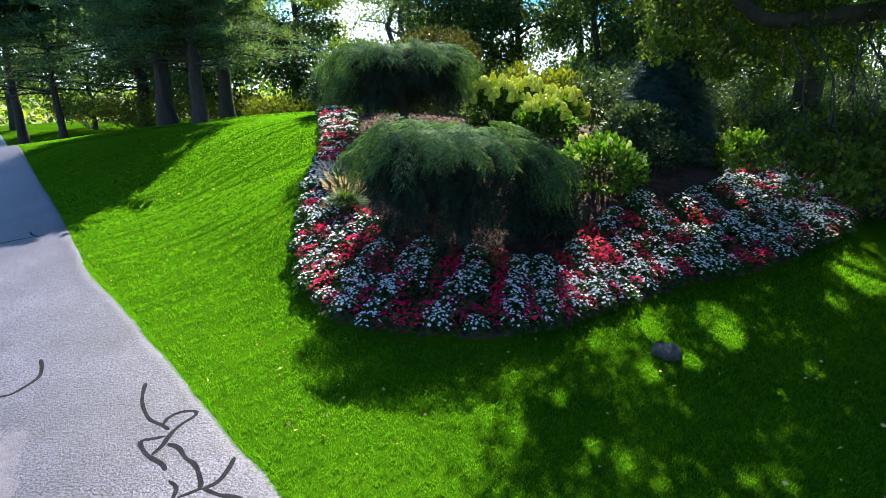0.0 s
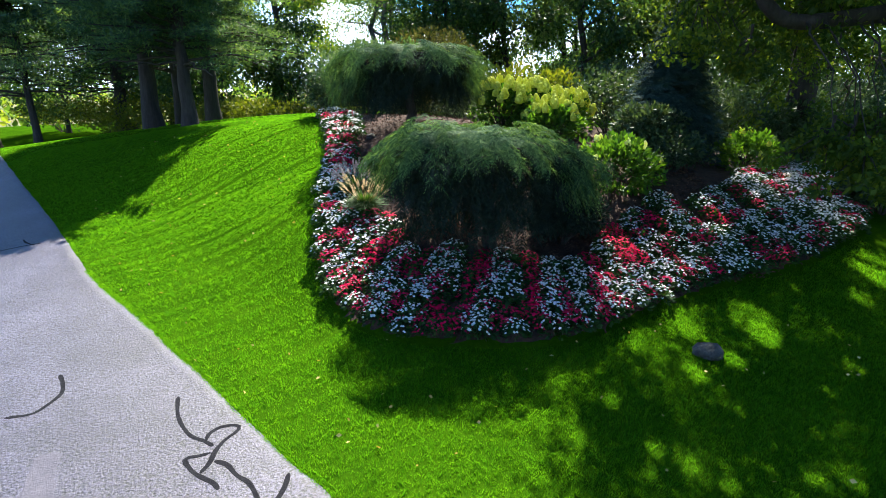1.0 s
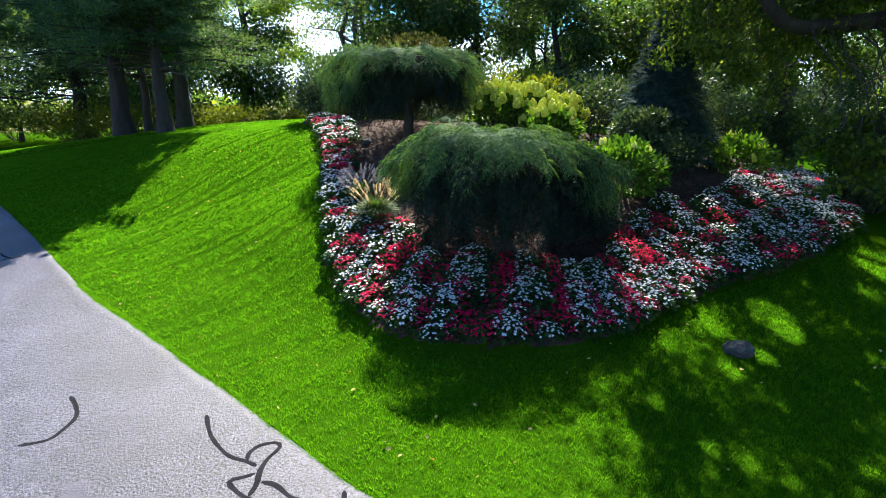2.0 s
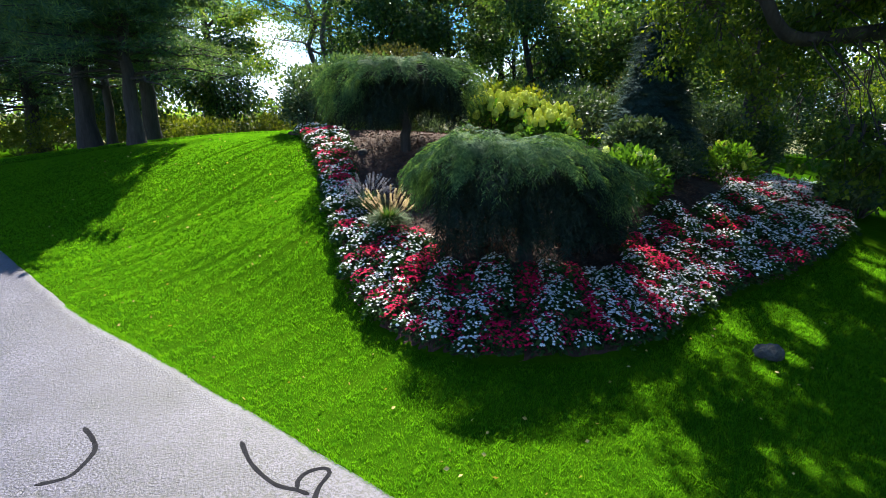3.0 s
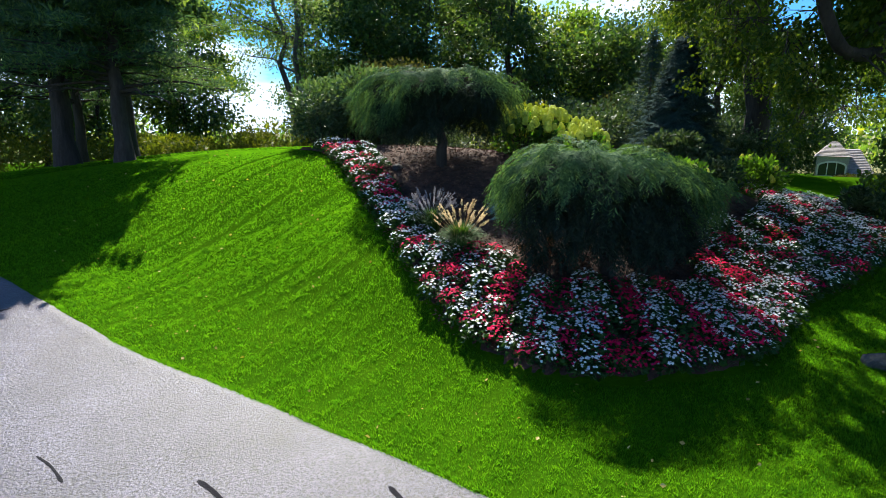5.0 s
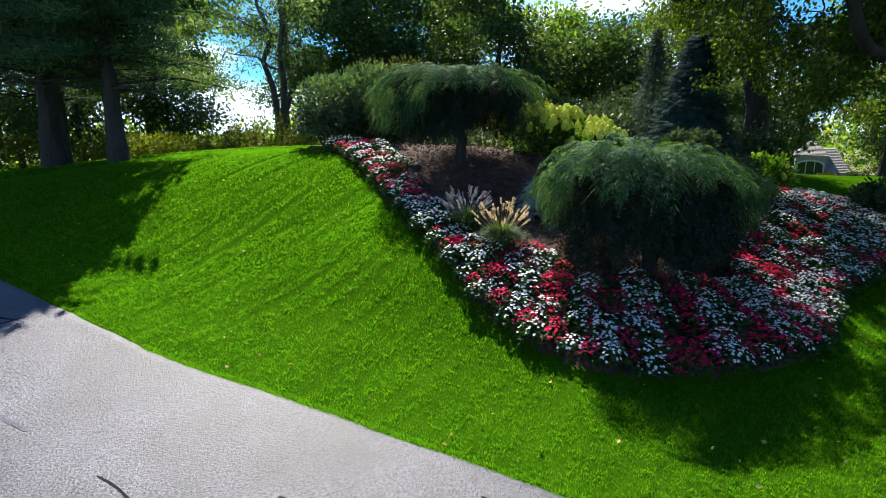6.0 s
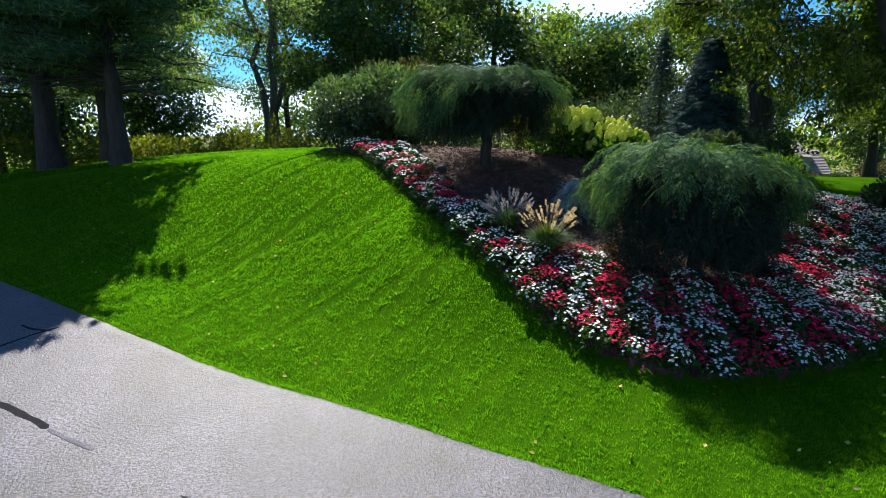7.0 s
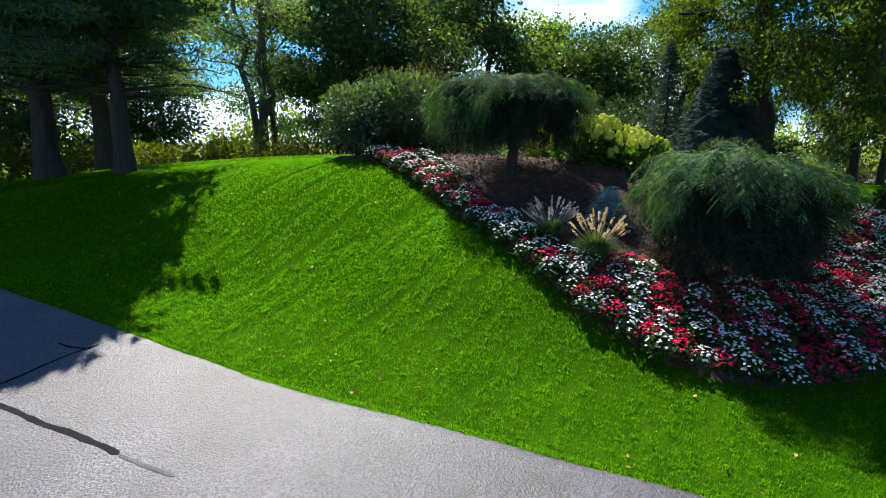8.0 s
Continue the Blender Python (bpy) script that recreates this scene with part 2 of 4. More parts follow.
def bent(p0, p1, sag, n, rng, wob=0.05):
    s = np.linspace(0, 1, n)[:, None]
    p = np.asarray(p0)[None] * (1 - s) + np.asarray(p1)[None] * s
    p = p + rng.normal(0, wob, (n, 3)) * np.linalg.norm(np.asarray(p1) - np.asarray(p0)) * s * (1 - s) * 2
    p[:, 2] += sag * 4 * (s * (1 - s))[:, 0]
    return p


def spline(pts, step):
    """A smooth line through the points, cut into even steps."""
    pts = np.asarray(pts, dtype=float)
    ext = np.vstack([2 * pts[0] - pts[1], pts, 2 * pts[-1] - pts[-2]])
    out = []
    for i in range(1, len(ext) - 2):
        p0, p1, p2, p3 = ext[i - 1:i + 3]
        for s in np.linspace(0, 1, 12, endpoint=False):
            out.append(0.5 * (2 * p1 + (p2 - p0) * s + (2 * p0 - 5 * p1 + 4 * p2 - p3) * s * s + (3 * p1 - p0 - 3 * p2 + p3) * s ** 3))
    out.append(pts[-1])
    out = np.array(out)
    d = np.concatenate([[0], np.cumsum(np.linalg.norm(np.diff(out[:, :2], axis=0), axis=1))])
    t = np.arange(0, d[-1] + step * 0.5, step)
    return np.stack([np.interp(t, d, out[:, k]) for k in range(out.shape[1])], 1)


def inside(x, y, poly):
    c = np.zeros(np.shape(x), dtype=bool)
    n = len(poly)
    for i in range(n):
        x0, y0 = poly[i]
        x1, y1 = poly[(i + 1) % n]
        if y0 == y1:
            continue
        hit = ((y0 > y) != (y1 > y)) & (x < (x1 - x0) * (y - y0) / (y1 - y0) + x0)
        c ^= hit
    return c


# ---- the lie of the land: a low knoll beside a drive ----
MOUNDS = [
    (1.76, -3.45, 22.22, 16.51, 6.80, -0.199),
    (0.786, -1.563, 9.821, 1.778, 3.852, 0.833),
    (1.631, 0.079, 13.75, 8.894, 3.158, -0.44),
    (2.201, 1.495, 36.333, 140.0, 21.395, -0.487),
    (0.22, -13.0, 9.0, 6.0, 6.0, 0.0),
    (-2.3, 33.0, 33.0, 11.0, 11.0, 0.0),
    (-1.1, 19.0, 18.0, 6.0, 6.0, 0.0),
]


def height(x, y):
    x, y = np.asarray(x, dtype=float), np.asarray(y, dtype=float)
    z = -0.587 - 0.015 * 15 * np.tanh(x / 15) + 0.009 * 15 * np.tanh(y / 15)
    for A, cx, cy, sx, sy, th in MOUNDS:
        u = (x - cx) * math.cos(th) + (y - cy) * math.sin(th)
        v = -(x - cx) * math.sin(th) + (y - cy) * math.cos(th)
        z = z + A * np.exp(-(u / sx) ** 2 - (v / sy) ** 2)
    back, side = np.clip((y - 17) / 16, 0, 1), np.clip((x - 3) / 9, 0, 1)
    z = z - 1.05 * back * back * (3 - 2 * back) * (1 - side * side * (3 - 2 * side))
    far = np.clip((np.hypot(x, y - 10) - 32) / 70, 0, 1)
    return z - 2.2 * far * far * (3 - 2 * far)


def hz(x, y):
    return float(height(x, y))

# ---- ground: one sheet to the horizon ----


def axis_steps(a, b, fine, far):
    near = np.arange(a, b + 1e-6, fine)
    up = b + np.cumsum(np.geomspace(fine * 1.5, far / 5, 24))
    dn = a - np.cumsum(np.geomspace(fine * 1.5, far / 5, 24))
    return np.concatenate([dn[::-1], near, up])


def mow_lane(x, y):
    """Wheel and blade lines of the mower, 0 in a groove and 1 on a ridge; uneven in spacing and strength."""
    u = x * math.cos(GRASS_ANGLE) - y * math.sin(GRASS_ANGLE) + 0.10 * np.sin(x * 0.8) + 0.08 * np.sin(y * 1.1 + x * 0.5)
    v = x * math.sin(GRASS_ANGLE) + y * math.cos(GRASS_ANGLE)
    a = np.sin(u * 2 * math.pi / 0.47) + 0.7 * np.sin(u * 2 * math.pi / 0.29 + 1.1 + 0.5 * np.sin(v * 0.6)) + 0.6 * np.sin(u * 2 * math.pi / 1.13 + 0.4)
    return np.clip(0.64 + 0.42 * a * (0.65 + 0.35 * np.sin(v * 1.3 + 2.0 * np.sin(u * 1.9))), 0, 1)


gx, gy = axis_steps(-14, 12, 0.22, 1500), axis_steps(-3, 22, 0.22, 1500)
GX, GY = np.meshgrid(gx, gy)
GZ = height(GX, GY)
near_w = np.exp(-((GX + 3) / 9) ** 2 - ((GY - 9) / 8) ** 2)
GZ = GZ + near_w * 0.012 * (mow_lane(GX, GY) - 0.5)
nx, ny = len(gx), len(gy)
idx = np.arange(nx * ny).reshape(ny, nx)
quads = np.stack([idx[:-1, :-1], idx[:-1, 1:], idx[1:, 1:], idx[1:, :-1]], -1).reshape(-1, 4)
ground = new("ground", mesh_of("ground", np.stack([GX, GY, GZ], -1).reshape(-1, 3), quads, mat_lawn, True))
ground.data.materials.append(mat_field)
cx_, cy_ = GX[:-1, :-1].reshape(-1), GY[:-1, :-1].reshape(-1)
ground.data.polygons.foreach_set("material_index", (np.hypot(cx_ - 5, cy_ - 12) > 62).astype(int).tolist())
tagged(ground, "mown green lawn rising to a low knoll", "lawn", kind="structure")

# ---- drive ----
EDGE = [(6.5, -6.0), (3.0, -1.5), (0.6, 1.6), (-1.5, 4.15), (-2.15, 4.82), (-3.55, 6.38), (-5.06, 7.97), (-5.88, 8.81), (-6.70, 9.66), (-7.06, 10.12), (-7.54, 10.70),
        (-8.4, 11.75), (-10.2, 13.9), (-13.7, 18.0), (-20.6, 26.4), (-32.0, 40.0)]
edge = spline(EDGE, 0.16)
rng = np.random.default_rng(3)
wob = np.convolve(rng.normal(0, 0.018, len(edge) + 8), np.ones(5) / 5, "same")[4:-4]
tang = unit(np.gradient(edge, axis=0))
norm = np.stack([-tang[:, 1], tang[:, 0]], 1)
if norm[10, 0] > 0:
    norm = -norm
edge = edge + norm * wob[:, None]
cols = np.concatenate([[0, 0.06, 0.15], np.linspace(0.4, 6.2, 22)])
RP = edge[:, None, :] + norm[:, None, :] * cols[None, :, None]
RZ = height(RP[..., 0], RP[..., 1]) + 0.022
RZ[:, 0] -= 0.018
rv = np.concatenate([RP, RZ[..., None]], -1).reshape(-1, 3)
ne, nc = len(edge), len(cols)
ri = np.arange(ne * nc).reshape(ne, nc)
rq = np.stack([ri[:-1, :-1], ri[:-1, 1:], ri[1:, 1:], ri[1:, :-1]], -1).reshape(-1, 4)
road = new("road", mesh_of("road", rv, rq, mat_asphalt, True))
tagged(road, "sun-bleached grey asphalt drive with sealed cracks", "driveway", kind="structure")


def ribbon(pts, width, lift, rng, step=0.05):
    """A poured strip of uneven width lying on the drive."""
    c = spline(pts, step)
    d = unit(np.gradient(c, axis=0))
    s = np.stack([-d[:, 1], d[:, 0]], 1)
    n = len(c)
    w = width * (1 + 0.25 * np.convolve(rng.normal(0, 1, n + 6), np.ones(4) / 4, "same")[3:-3])
    w[0] *= 0.4
    w[-1] *= 0.4
    V = []
    for k, up in ((-0.5, 0.001), (-0.46, lift), (0.46, lift), (0.5, 0.001)):
        q = c + s * (w * k)[:, None]
        V.append(np.column_stack([q, height(q[:, 0], q[:, 1]) + 0.023 + up]))
    V = np.stack(V, 1).reshape(-1, 3)
    i = np.arange(n * 4).reshape(n, 4)
    F = np.stack([i[:-1, :-1], i[:-1, 1:], i[1:, 1:], i[1:, :-1]], -1).reshape(-1, 4)
    return V, F


# ---- flower bed ----
BAND = [(-3.6, 15.9, -2.7, 15.7), (-3.3, 14.9, -2.4, 14.7), (-3.02, 13.3, -2.3, 13.3), (-2.92, 12.0, -2.25, 12.0), (-2.84, 11.0, -2.22, 11.0), (-2.75, 10.0, -2.15, 10.0),
        (-2.66, 9.3, -1.85, 9.6), (-2.5, 8.6, -1.3, 9.3), (-2.2, 7.8, -1.1, 8.85), (-1.75, 7.2, -0.9, 8.5), (-1.1, 6.75, -0.5, 8.3), (-0.2, 6.5, 0.2, 8.2), (0.8, 6.42, 1.0, 8.2),
        (1.5, 6.6, 1.7, 8.4), (2.2, 7.0, 2.2, 8.8), (2.9, 7.45, 2.65, 9.4), (4.1, 7.9, 3.5, 9.9), (5.5, 8.25, 5.0, 10.3), (7.2, 9.2, 6.3, 11.6), (8.6, 10.5, 7.4, 13.0), (9.8, 12.0, 8.4, 14.3), (10.6, 13.6, 9.4, 15.2)]
band = spline([b[:2] + b[2:] for b in BAND], 0.06)
BED = [(b[0] + 0.03 * (b[2] - b[0]) / math.hypot(b[2] - b[0], b[3] - b[1]), b[1] + 0.03 * (b[3] - b[1]) / math.hypot(b[2] - b[0], b[3] - b[1])) for b in BAND] + [(10.8, 14.4), (9.8, 16.2), (8.0, 16.6), (6.8, 18.0), (3.0, 20.0), (-1.0, 20.5), (-3.4, 18.8), (-4.0, 17.2)]
bed_line = spline(BED + [BED[0]], 0.2)[:, :2]
bx, by = np.arange(-4.6, 11.3, 0.09), np.arange(6.2, 20.8, 0.09)
BX, BY = np.meshgrid(bx, by)
rng = np.random.default_rng(5)
keep = inside(BX, BY, bed_line.tolist())
BZ = height(BX, BY) + 0.035 + rng.normal(0, 0.012, BX.shape)
rim_in = keep.copy()
for _ in range(2):
    core = rim_in.copy()
    core[1:-1, 1:-1] = rim_in[1:-1, 1:-1] & rim_in[:-2, 1:-1] & rim_in[2:, 1:-1] & rim_in[1:-1, :-2] & rim_in[1:-1, 2:]
    rim_in = core
BZ[~rim_in] -= 0.05
idm = np.full(BX.shape, -1)
cell = keep[:-1, :-1] & keep[1:, :-1] & keep[:-1, 1:] & keep[1:, 1:]
used = np.zeros(BX.shape, dtype=bool)
for a in (slice(None, -1), slice(1, None)):
    for b in (slice(None, -1), slice(1, None)):
        used[a, b] |= cell
idm[used] = np.arange(used.sum())
bq = np.stack([idm[:-1, :-1][cell], idm[:-1, 1:][cell], idm[1:, 1:][cell], idm[1:, :-1][cell]], -1)
bed = new("flower_bed", mesh_of("flower_bed", np.stack([BX[used], BY[used], BZ[used]], -1), bq, mat_soil, True))
tagged(bed, "mounded planting bed of dark brown bark mulch", "flower bed", kind="structure")


def impatiens(rng, bloom_mat, n_bloom, n_leaf, r=0.19, h=0.25):
    """A low cushion of leaves with flat five-petalled blossoms on top."""
    th, q = rng.uniform(0, 2 * np.pi, n_leaf), np.sqrt(rng.uniform(0, 1, n_leaf))
    P = np.column_stack([r * q * np.cos(th), r * q * np.sin(th), h * np.sqrt(np.maximum(0.02, 1 - 0.85 * q * q)) * rng.uniform(0.35, 0.96, n_leaf)])
    ax = np.column_stack([np.cos(th), np.sin(th), rng.uniform(-0.4, 0.5, n_leaf)])
    fol = mesh_of("foliage", *leaves(P, ax, 0.075, 0.045, rng, 0.5), mat_imp_leaf)
    th, q = rng.uniform(0, 2 * np.pi, n_bloom), np.sqrt((np.arange(n_bloom) + rng.uniform(0, 1, n_bloom)) / n_bloom)
    V, F = [], []
    for a, k in zip(th, q):
        c = np.array([r * 1.04 * k * math.cos(a), r * 1.04 * k * math.sin(a), h * math.sqrt(max(0.05, 1 - 0.8 * k * k)) + rng.uniform(-0.01, 0.03)])
        n = unit(np.array([0.5 * k * math.cos(a), 0.5 * k * math.sin(a), 1.0]) + rng.normal(0, 0.25, 3))
        u = unit(np.cross(n, rng.normal(0, 1, 3)))
        v = np.cross(n, u)
        size = rng.uniform(0.0195, 0.0255)
        b = len(V)
        for i in range(10):
            g = i * math.pi / 5
            rr = size if i % 2 == 0 else size * 0.58
            V.append(c + rr * (math.cos(g) * u + math.sin(g) * v) + n * (0.004 if i % 2 == 0 else 0.0))
        F.append(list(range(b, b + 10)))
    return fol, mesh_of("blossoms", np.array(V), F, bloom_mat)


rng = np.random.default_rng(11)
whites = [impatiens(rng, mat_white, n, 150) for n in (42, 48, 52, 46, 38)]
reds = [impatiens(rng, mat_red, n, 110) for n in (66, 74, 70, 62, 78)]
arc = np.concatenate([[0], np.cumsum(np.linalg.norm(np.diff(band[:, :2], axis=0), axis=1))])
spots = []
row = 0
s = 0.12
while s < arc[-1]:
    o = np.array([np.interp(s, arc, band[:, k]) for k in range(4)])
    depth = math.hypot(o[2] - o[0], o[3] - o[1])
    n = max(2, int(depth / 0.20))
    slant = 0.35 * math.sin(row * 1.7) + rng.normal(0, 0.12)
    for j in range(n + 1):
        v = (0.22 + 0.19 * (j + 0.25 * (row % 2))) / max(depth, 0.3)
        if v > 1.02:
            continue
        along = s + slant * 0.20 * v * depth / 0.6
        o2 = np.array([np.interp(along, arc, band[:, k]) for k in range(4)])
        p = o2[:2] * (1 - v) + o2[2:] * v + rng.normal(0, 0.03, 2)
        red = (row % 2 == 1) != (rng.uniform() < 0.035 + 0.06 * v)
        if p[0] > 2.8 and rng.uniform() < 0.42:
            red = False
        if math.hypot(p[0] - 8.3, p[1] - 10.2) < 0.8 or math.hypot(p[0] - 6.75, p[1] - 12.3) < 0.55:
            continue
        if all((p[0] - a) ** 2 + (p[1] - b) ** 2 > 0.115 ** 2 for a, b, *_ in spots[-60:]):
            spots.append((p[0], p[1], red, s))
    row += 1
    s += 0.27 if row % 2 else 0.24
counts = {True: 0, False: 0}
spots.sort(key=lambda q: math.hypot(q[0] + 1.5, q[1] - 7.0))
far_bits = {True: [], False: []}
for x, y, red, s in spots:
    fol, blo = (reds if red else whites)[rng.integers(0, 5)]
    k = rng.uniform(0.88, 1.08) if red else rng.uniform(0.98, 1.22)
    place = pose(x, y, hz(x, y) + 0.02, 0, 0, rng.uniform(0, 360)) @ Matrix.Diagonal((k, k, k * rng.uniform(0.85, 1.15), 1))
    if counts[red] < 290:
        counts[red] += 1
        pl = thing("red_impatiens" if red else "white_impatiens", "red-flowered impatiens cushion in the mulch bed" if red else "white-flowered impatiens cushion in the mulch bed", "flower", group="red impatiens" if red else "white impatiens")
        pl.matrix_basis = place
        part("foliage", fol, pl)
        part("blossoms", blo, pl, "red five-petalled blossoms" if red else "white five-petalled blossoms")
    else:
        far_bits[red].append((place, fol, blo))
for red, bits in far_bits.items():
    if not bits:
        continue
    bm = bmesh.new()
    for place, fol, blo in bits:
        for k, me in enumerate((fol, blo)):
            v0, f0 = len(bm.verts), len(bm.faces)
            bm.from_mesh(me)
            bm.verts.ensure_lookup_table()
            bm.faces.ensure_lookup_table()
            for v in bm.verts[v0:]:
                v.co = place @ v.co
            for f in bm.faces[f0:]:
                f.material_index = k
    me = bpy.data.meshes.new("impatiens_border")
    bm.to_mesh(me)
    bm.free()
    me.materials.append(mat_imp_leaf)
    me.materials.append(mat_red if red else mat_white)
    tagged(new("impatiens_border", me), "far drift of red impatiens along the bed" if red else "far drift of white impatiens along the bed", "flowers", kind="stuff")

# ---- weeping umbrella hemlocks ----


def frond_cloud(rng, base, direction, length, droop, pairs=9, twig=0.16, width=0.03):
    """Flat drooping sprays: a spine with paired twigs that shorten to the tip."""
    n = len(base)
    d = unit(direction)
    side = unit(np.cross(d, np.array([0, 0, 1.0])[None]) + rng.normal(0, 0.15, (n, 3)))
    Vs = []
    for i in range(pairs):
        s = (i + 0.3) / pairs
        c = base + d * (length * s)[:, None]
        c[:, 2] -= droop * s * s
        for sg in (-1, 1):
            tl = (twig * (1.05 - 0.8 * s) * rng.uniform(0.7, 1.3, n))[:, None]
            a = unit(side * sg + d * 0.75 + rng.normal(0, 0.18, (n, 3)))
            a[:, 2] -= 0.25 + 0.35 * s
            w = unit(np.cross(a, side)) * width * 0.3 + d * width * 0.5
            Vs.append(np.stack([c - w * 0.6, c + a * tl * 0.5 + w, c + a * tl, c + a * tl * 0.5 - w], 1))
    V = np.stack(Vs, 1).reshape(-1, 3)
    return V, np.arange(len(V)).reshape(-1, 4)


def umbrella_tree(at, R, top, hem, seed, label, squash=1.0, foot=(0, 0), skirts=(), window=()):
    """A grafted weeping tree: arching boughs of flat sprays in tiers make the roof, dark hanging twigs fill it below."""
    rng = np.random.default_rng(seed)
    x0, y0 = at
    z0 = hz(x0 + foot[0], y0 + foot[1])
    tr = thing("weeping_hemlock", label, "tree", (x0 + foot[0], y0 + foot[1], z0 - 0.05), group="weeping umbrella trees")
    mid = np.array([-foot[0], -foot[1]])
    Ht = top - z0
    low = hem - z0
    part("trunk", mesh_of("trunk", *tube(bent((0, 0, 0), (mid[0] * 0.6, mid[1] * 0.6, Ht - 0.45), 0, 9, rng, 0.035), np.linspace(0.125, 0.085, 9), 12), mat_bark, True), tr)

    def rim(th):
        return 1 + 0.07 * np.sin(3 * th + seed) + 0.06 * np.sin(7 * th + 2 * seed) + 0.03 * np.sin(15 * th)

    def over(q, th):
        return Ht - 0.06 * q ** 2 - 0.25 * np.clip(q, 0, 1.06) ** 4 + 0.05 * np.sin(th * 4 + q * 5 + seed) + 0.03 * np.sin(th * 9 - q * 9)

    def spot(th, r, z):
        return np.column_stack([mid[0] + r * np.cos(th), mid[1] + squash * r * np.sin(th), z])

    # limbs under the roof
    for k in range(15):
        a = 2 * math.pi * k / 15 + rng.uniform(-0.15, 0.15)
        e = R * rng.uniform(0.6, 0.88)
        tip = spot(np.array([a]), np.array([e]), np.array([float(over(e / R, a)) - 0.16]))[0]
        part("limb", mesh_of("limb", *tube(bent((mid[0] * 0.6, mid[1] * 0.6, Ht - rng.uniform(0.5, 0.75)), tip, 0.12, 8, rng, 0.06), np.linspace(0.05, 0.012, 8), 6), mat_bark, True), tr)
    # tiers of boughs: a long arching spine with sprays fanned to both sides
    B, D, Ln, Dr = [], [], [], []
    lobe_z, lobe_r = rng.normal(0, 0.065, 24), rng.uniform(0.88, 1.10, 24)
    for k in range(105):
        lobe = k % 24
        a = 2 * math.pi * (lobe * 0.618034) + rng.normal(0, 0.11)
        tier = rng.uniform(0, 1) ** 1.6
        reach = lobe_r[lobe] * rim(a) * (1.0 - 0.10 * tier) * rng.uniform(0.78, 1.06)
        start = rng.choice([0.05, 0.3, 0.55], p=[0.35, 0.3, 0.35])
        s = np.linspace(start, 1.0, 15)
        th = a + 0.22 * rng.normal() * (s - start) ** 2
        q = s * reach
        z = over(q, th) - 0.16 * tier + lobe_z[lobe] + rng.normal(0, 0.025) + 0.07 * s + 0.05 * np.sin(6 * s + a) - 0.14 * np.clip((s - 0.72) / 0.28, 0, 1) ** 2 * rng.uniform(0.1, 1.1) - rng.uniform(0, 0.05)
        spine = spot(th, R * q, z)
        out = unit(np.gradient(spine, axis=0))
        side = unit(np.cross(out, np.array([[0, 0, 1.0]])))
        for sg in (-1, 1):
            B.append(spine + rng.normal(0, 0.012, spine.shape))
            D.append(out * 0.75 + side * sg * rng.uniform(0.5, 0.9, (15, 1)) + rng.normal(0, 0.10, spine.shape))
            Ln.append(rng.uniform(0.20, 0.34, 15) * (1.15 - 0.35 * s))
            Dr.append(rng.uniform(0.05, 0.13, 15))
    B, D, Ln, Dr = np.concatenate(B), np.concatenate(D), np.concatenate(Ln), np.concatenate(Dr)
    part("top_sprays", mesh_of("top_sprays", *frond_cloud(rng, B, D, Ln, Dr, 7, 0.082, 0.020), mat_hemlock_lit), tr, "layered sprays in the lighter, sunlit green")
    fr = []
    # side skirts that trail lower than the rest
    for a0, width, drop, m in skirts:
        th = a0 + width * rng.uniform(-1, 1, m)
        f = rng.uniform(0, 1, m)
        r = R * rim(th) * (1.0 - 0.10 * f - 0.22 * rng.uniform(0, 1, m) ** 2)
        z = over(np.ones(m), th) - 0.05 - f * drop * (1 - 0.6 * ((th - a0) / width) ** 2)
        o = np.column_stack([np.cos(th) * 0.45, np.sin(th) * 0.45, np.full(m, -0.8)])
        fr.append(frond_cloud(rng, spot(th, r, z), o + rng.normal(0, 0.22, (m, 3)), rng.uniform(0.2, 0.36, m), rng.uniform(0.02, 0.1, m), 8, 0.075, 0.017))
    part("skirt", mesh_of("skirt", *joined(fr), mat_hemlock_lit), tr)
    # twigs inside, shade put into their dark colour, down to the hem; a window is a stretch where the hem stays high
    c = 4300
    th, q = rng.uniform(0, 2 * np.pi, c), np.sqrt(rng.uniform(0, 0.70, c))
    roof = over(q, th) - 0.14
    ragged = low + 0.10 * np.sin(3 * th + seed) + 0.08 * np.sin(8 * th) + 0.25 * (1 - q) ** 2
    for a0, width, lift in window:
        off = np.abs((th - a0 + np.pi) % (2 * np.pi) - np.pi)
        ragged = ragged + lift * np.clip(1.4 - off / width, 0, 1)
    z = roof - rng.uniform(0, 1, c) * np.maximum(0.05, roof - ragged - 0.15)
    d = rng.normal(0, 0.7, (c, 3)) + [0, 0, -0.8]
    under = 1300
    z[:under] = roof[:under] - rng.uniform(0.0, 0.12, under)
    d[:under, 2] = -0.1
    part("crown", mesh_of("crown", *frond_cloud(rng, spot(th, R * 0.93 * q * rim(th), z), d, rng.uniform(0.28, 0.45, c), rng.uniform(0.05, 0.15, c), 6, 0.10, 0.024), mat_hemlock_shade), tr, "inner twigs with shade put into their dark colour")
    return tr


umbrella_tree((0.16, 8.70), 1.74, 2.80, 1.18, 2, "low weeping hemlock with a flat umbrella crown over white impatiens", 0.76, (0.22, 0.0), ((math.pi * 0.93, 0.45, 0.5, 300), (-0.1, 0.5, 0.8, 380)))
umbrella_tree((-0.93, 13.5), 1.84, 4.33, 2.95, 5, "weeping hemlock on a bare trunk rising from bark mulch", 0.88, (-0.02, -0.1), ((math.pi, 0.8, 0.75, 460), (0.0, 0.7, 0.7, 340)), ((-1.25, 0.55, 0.45),))

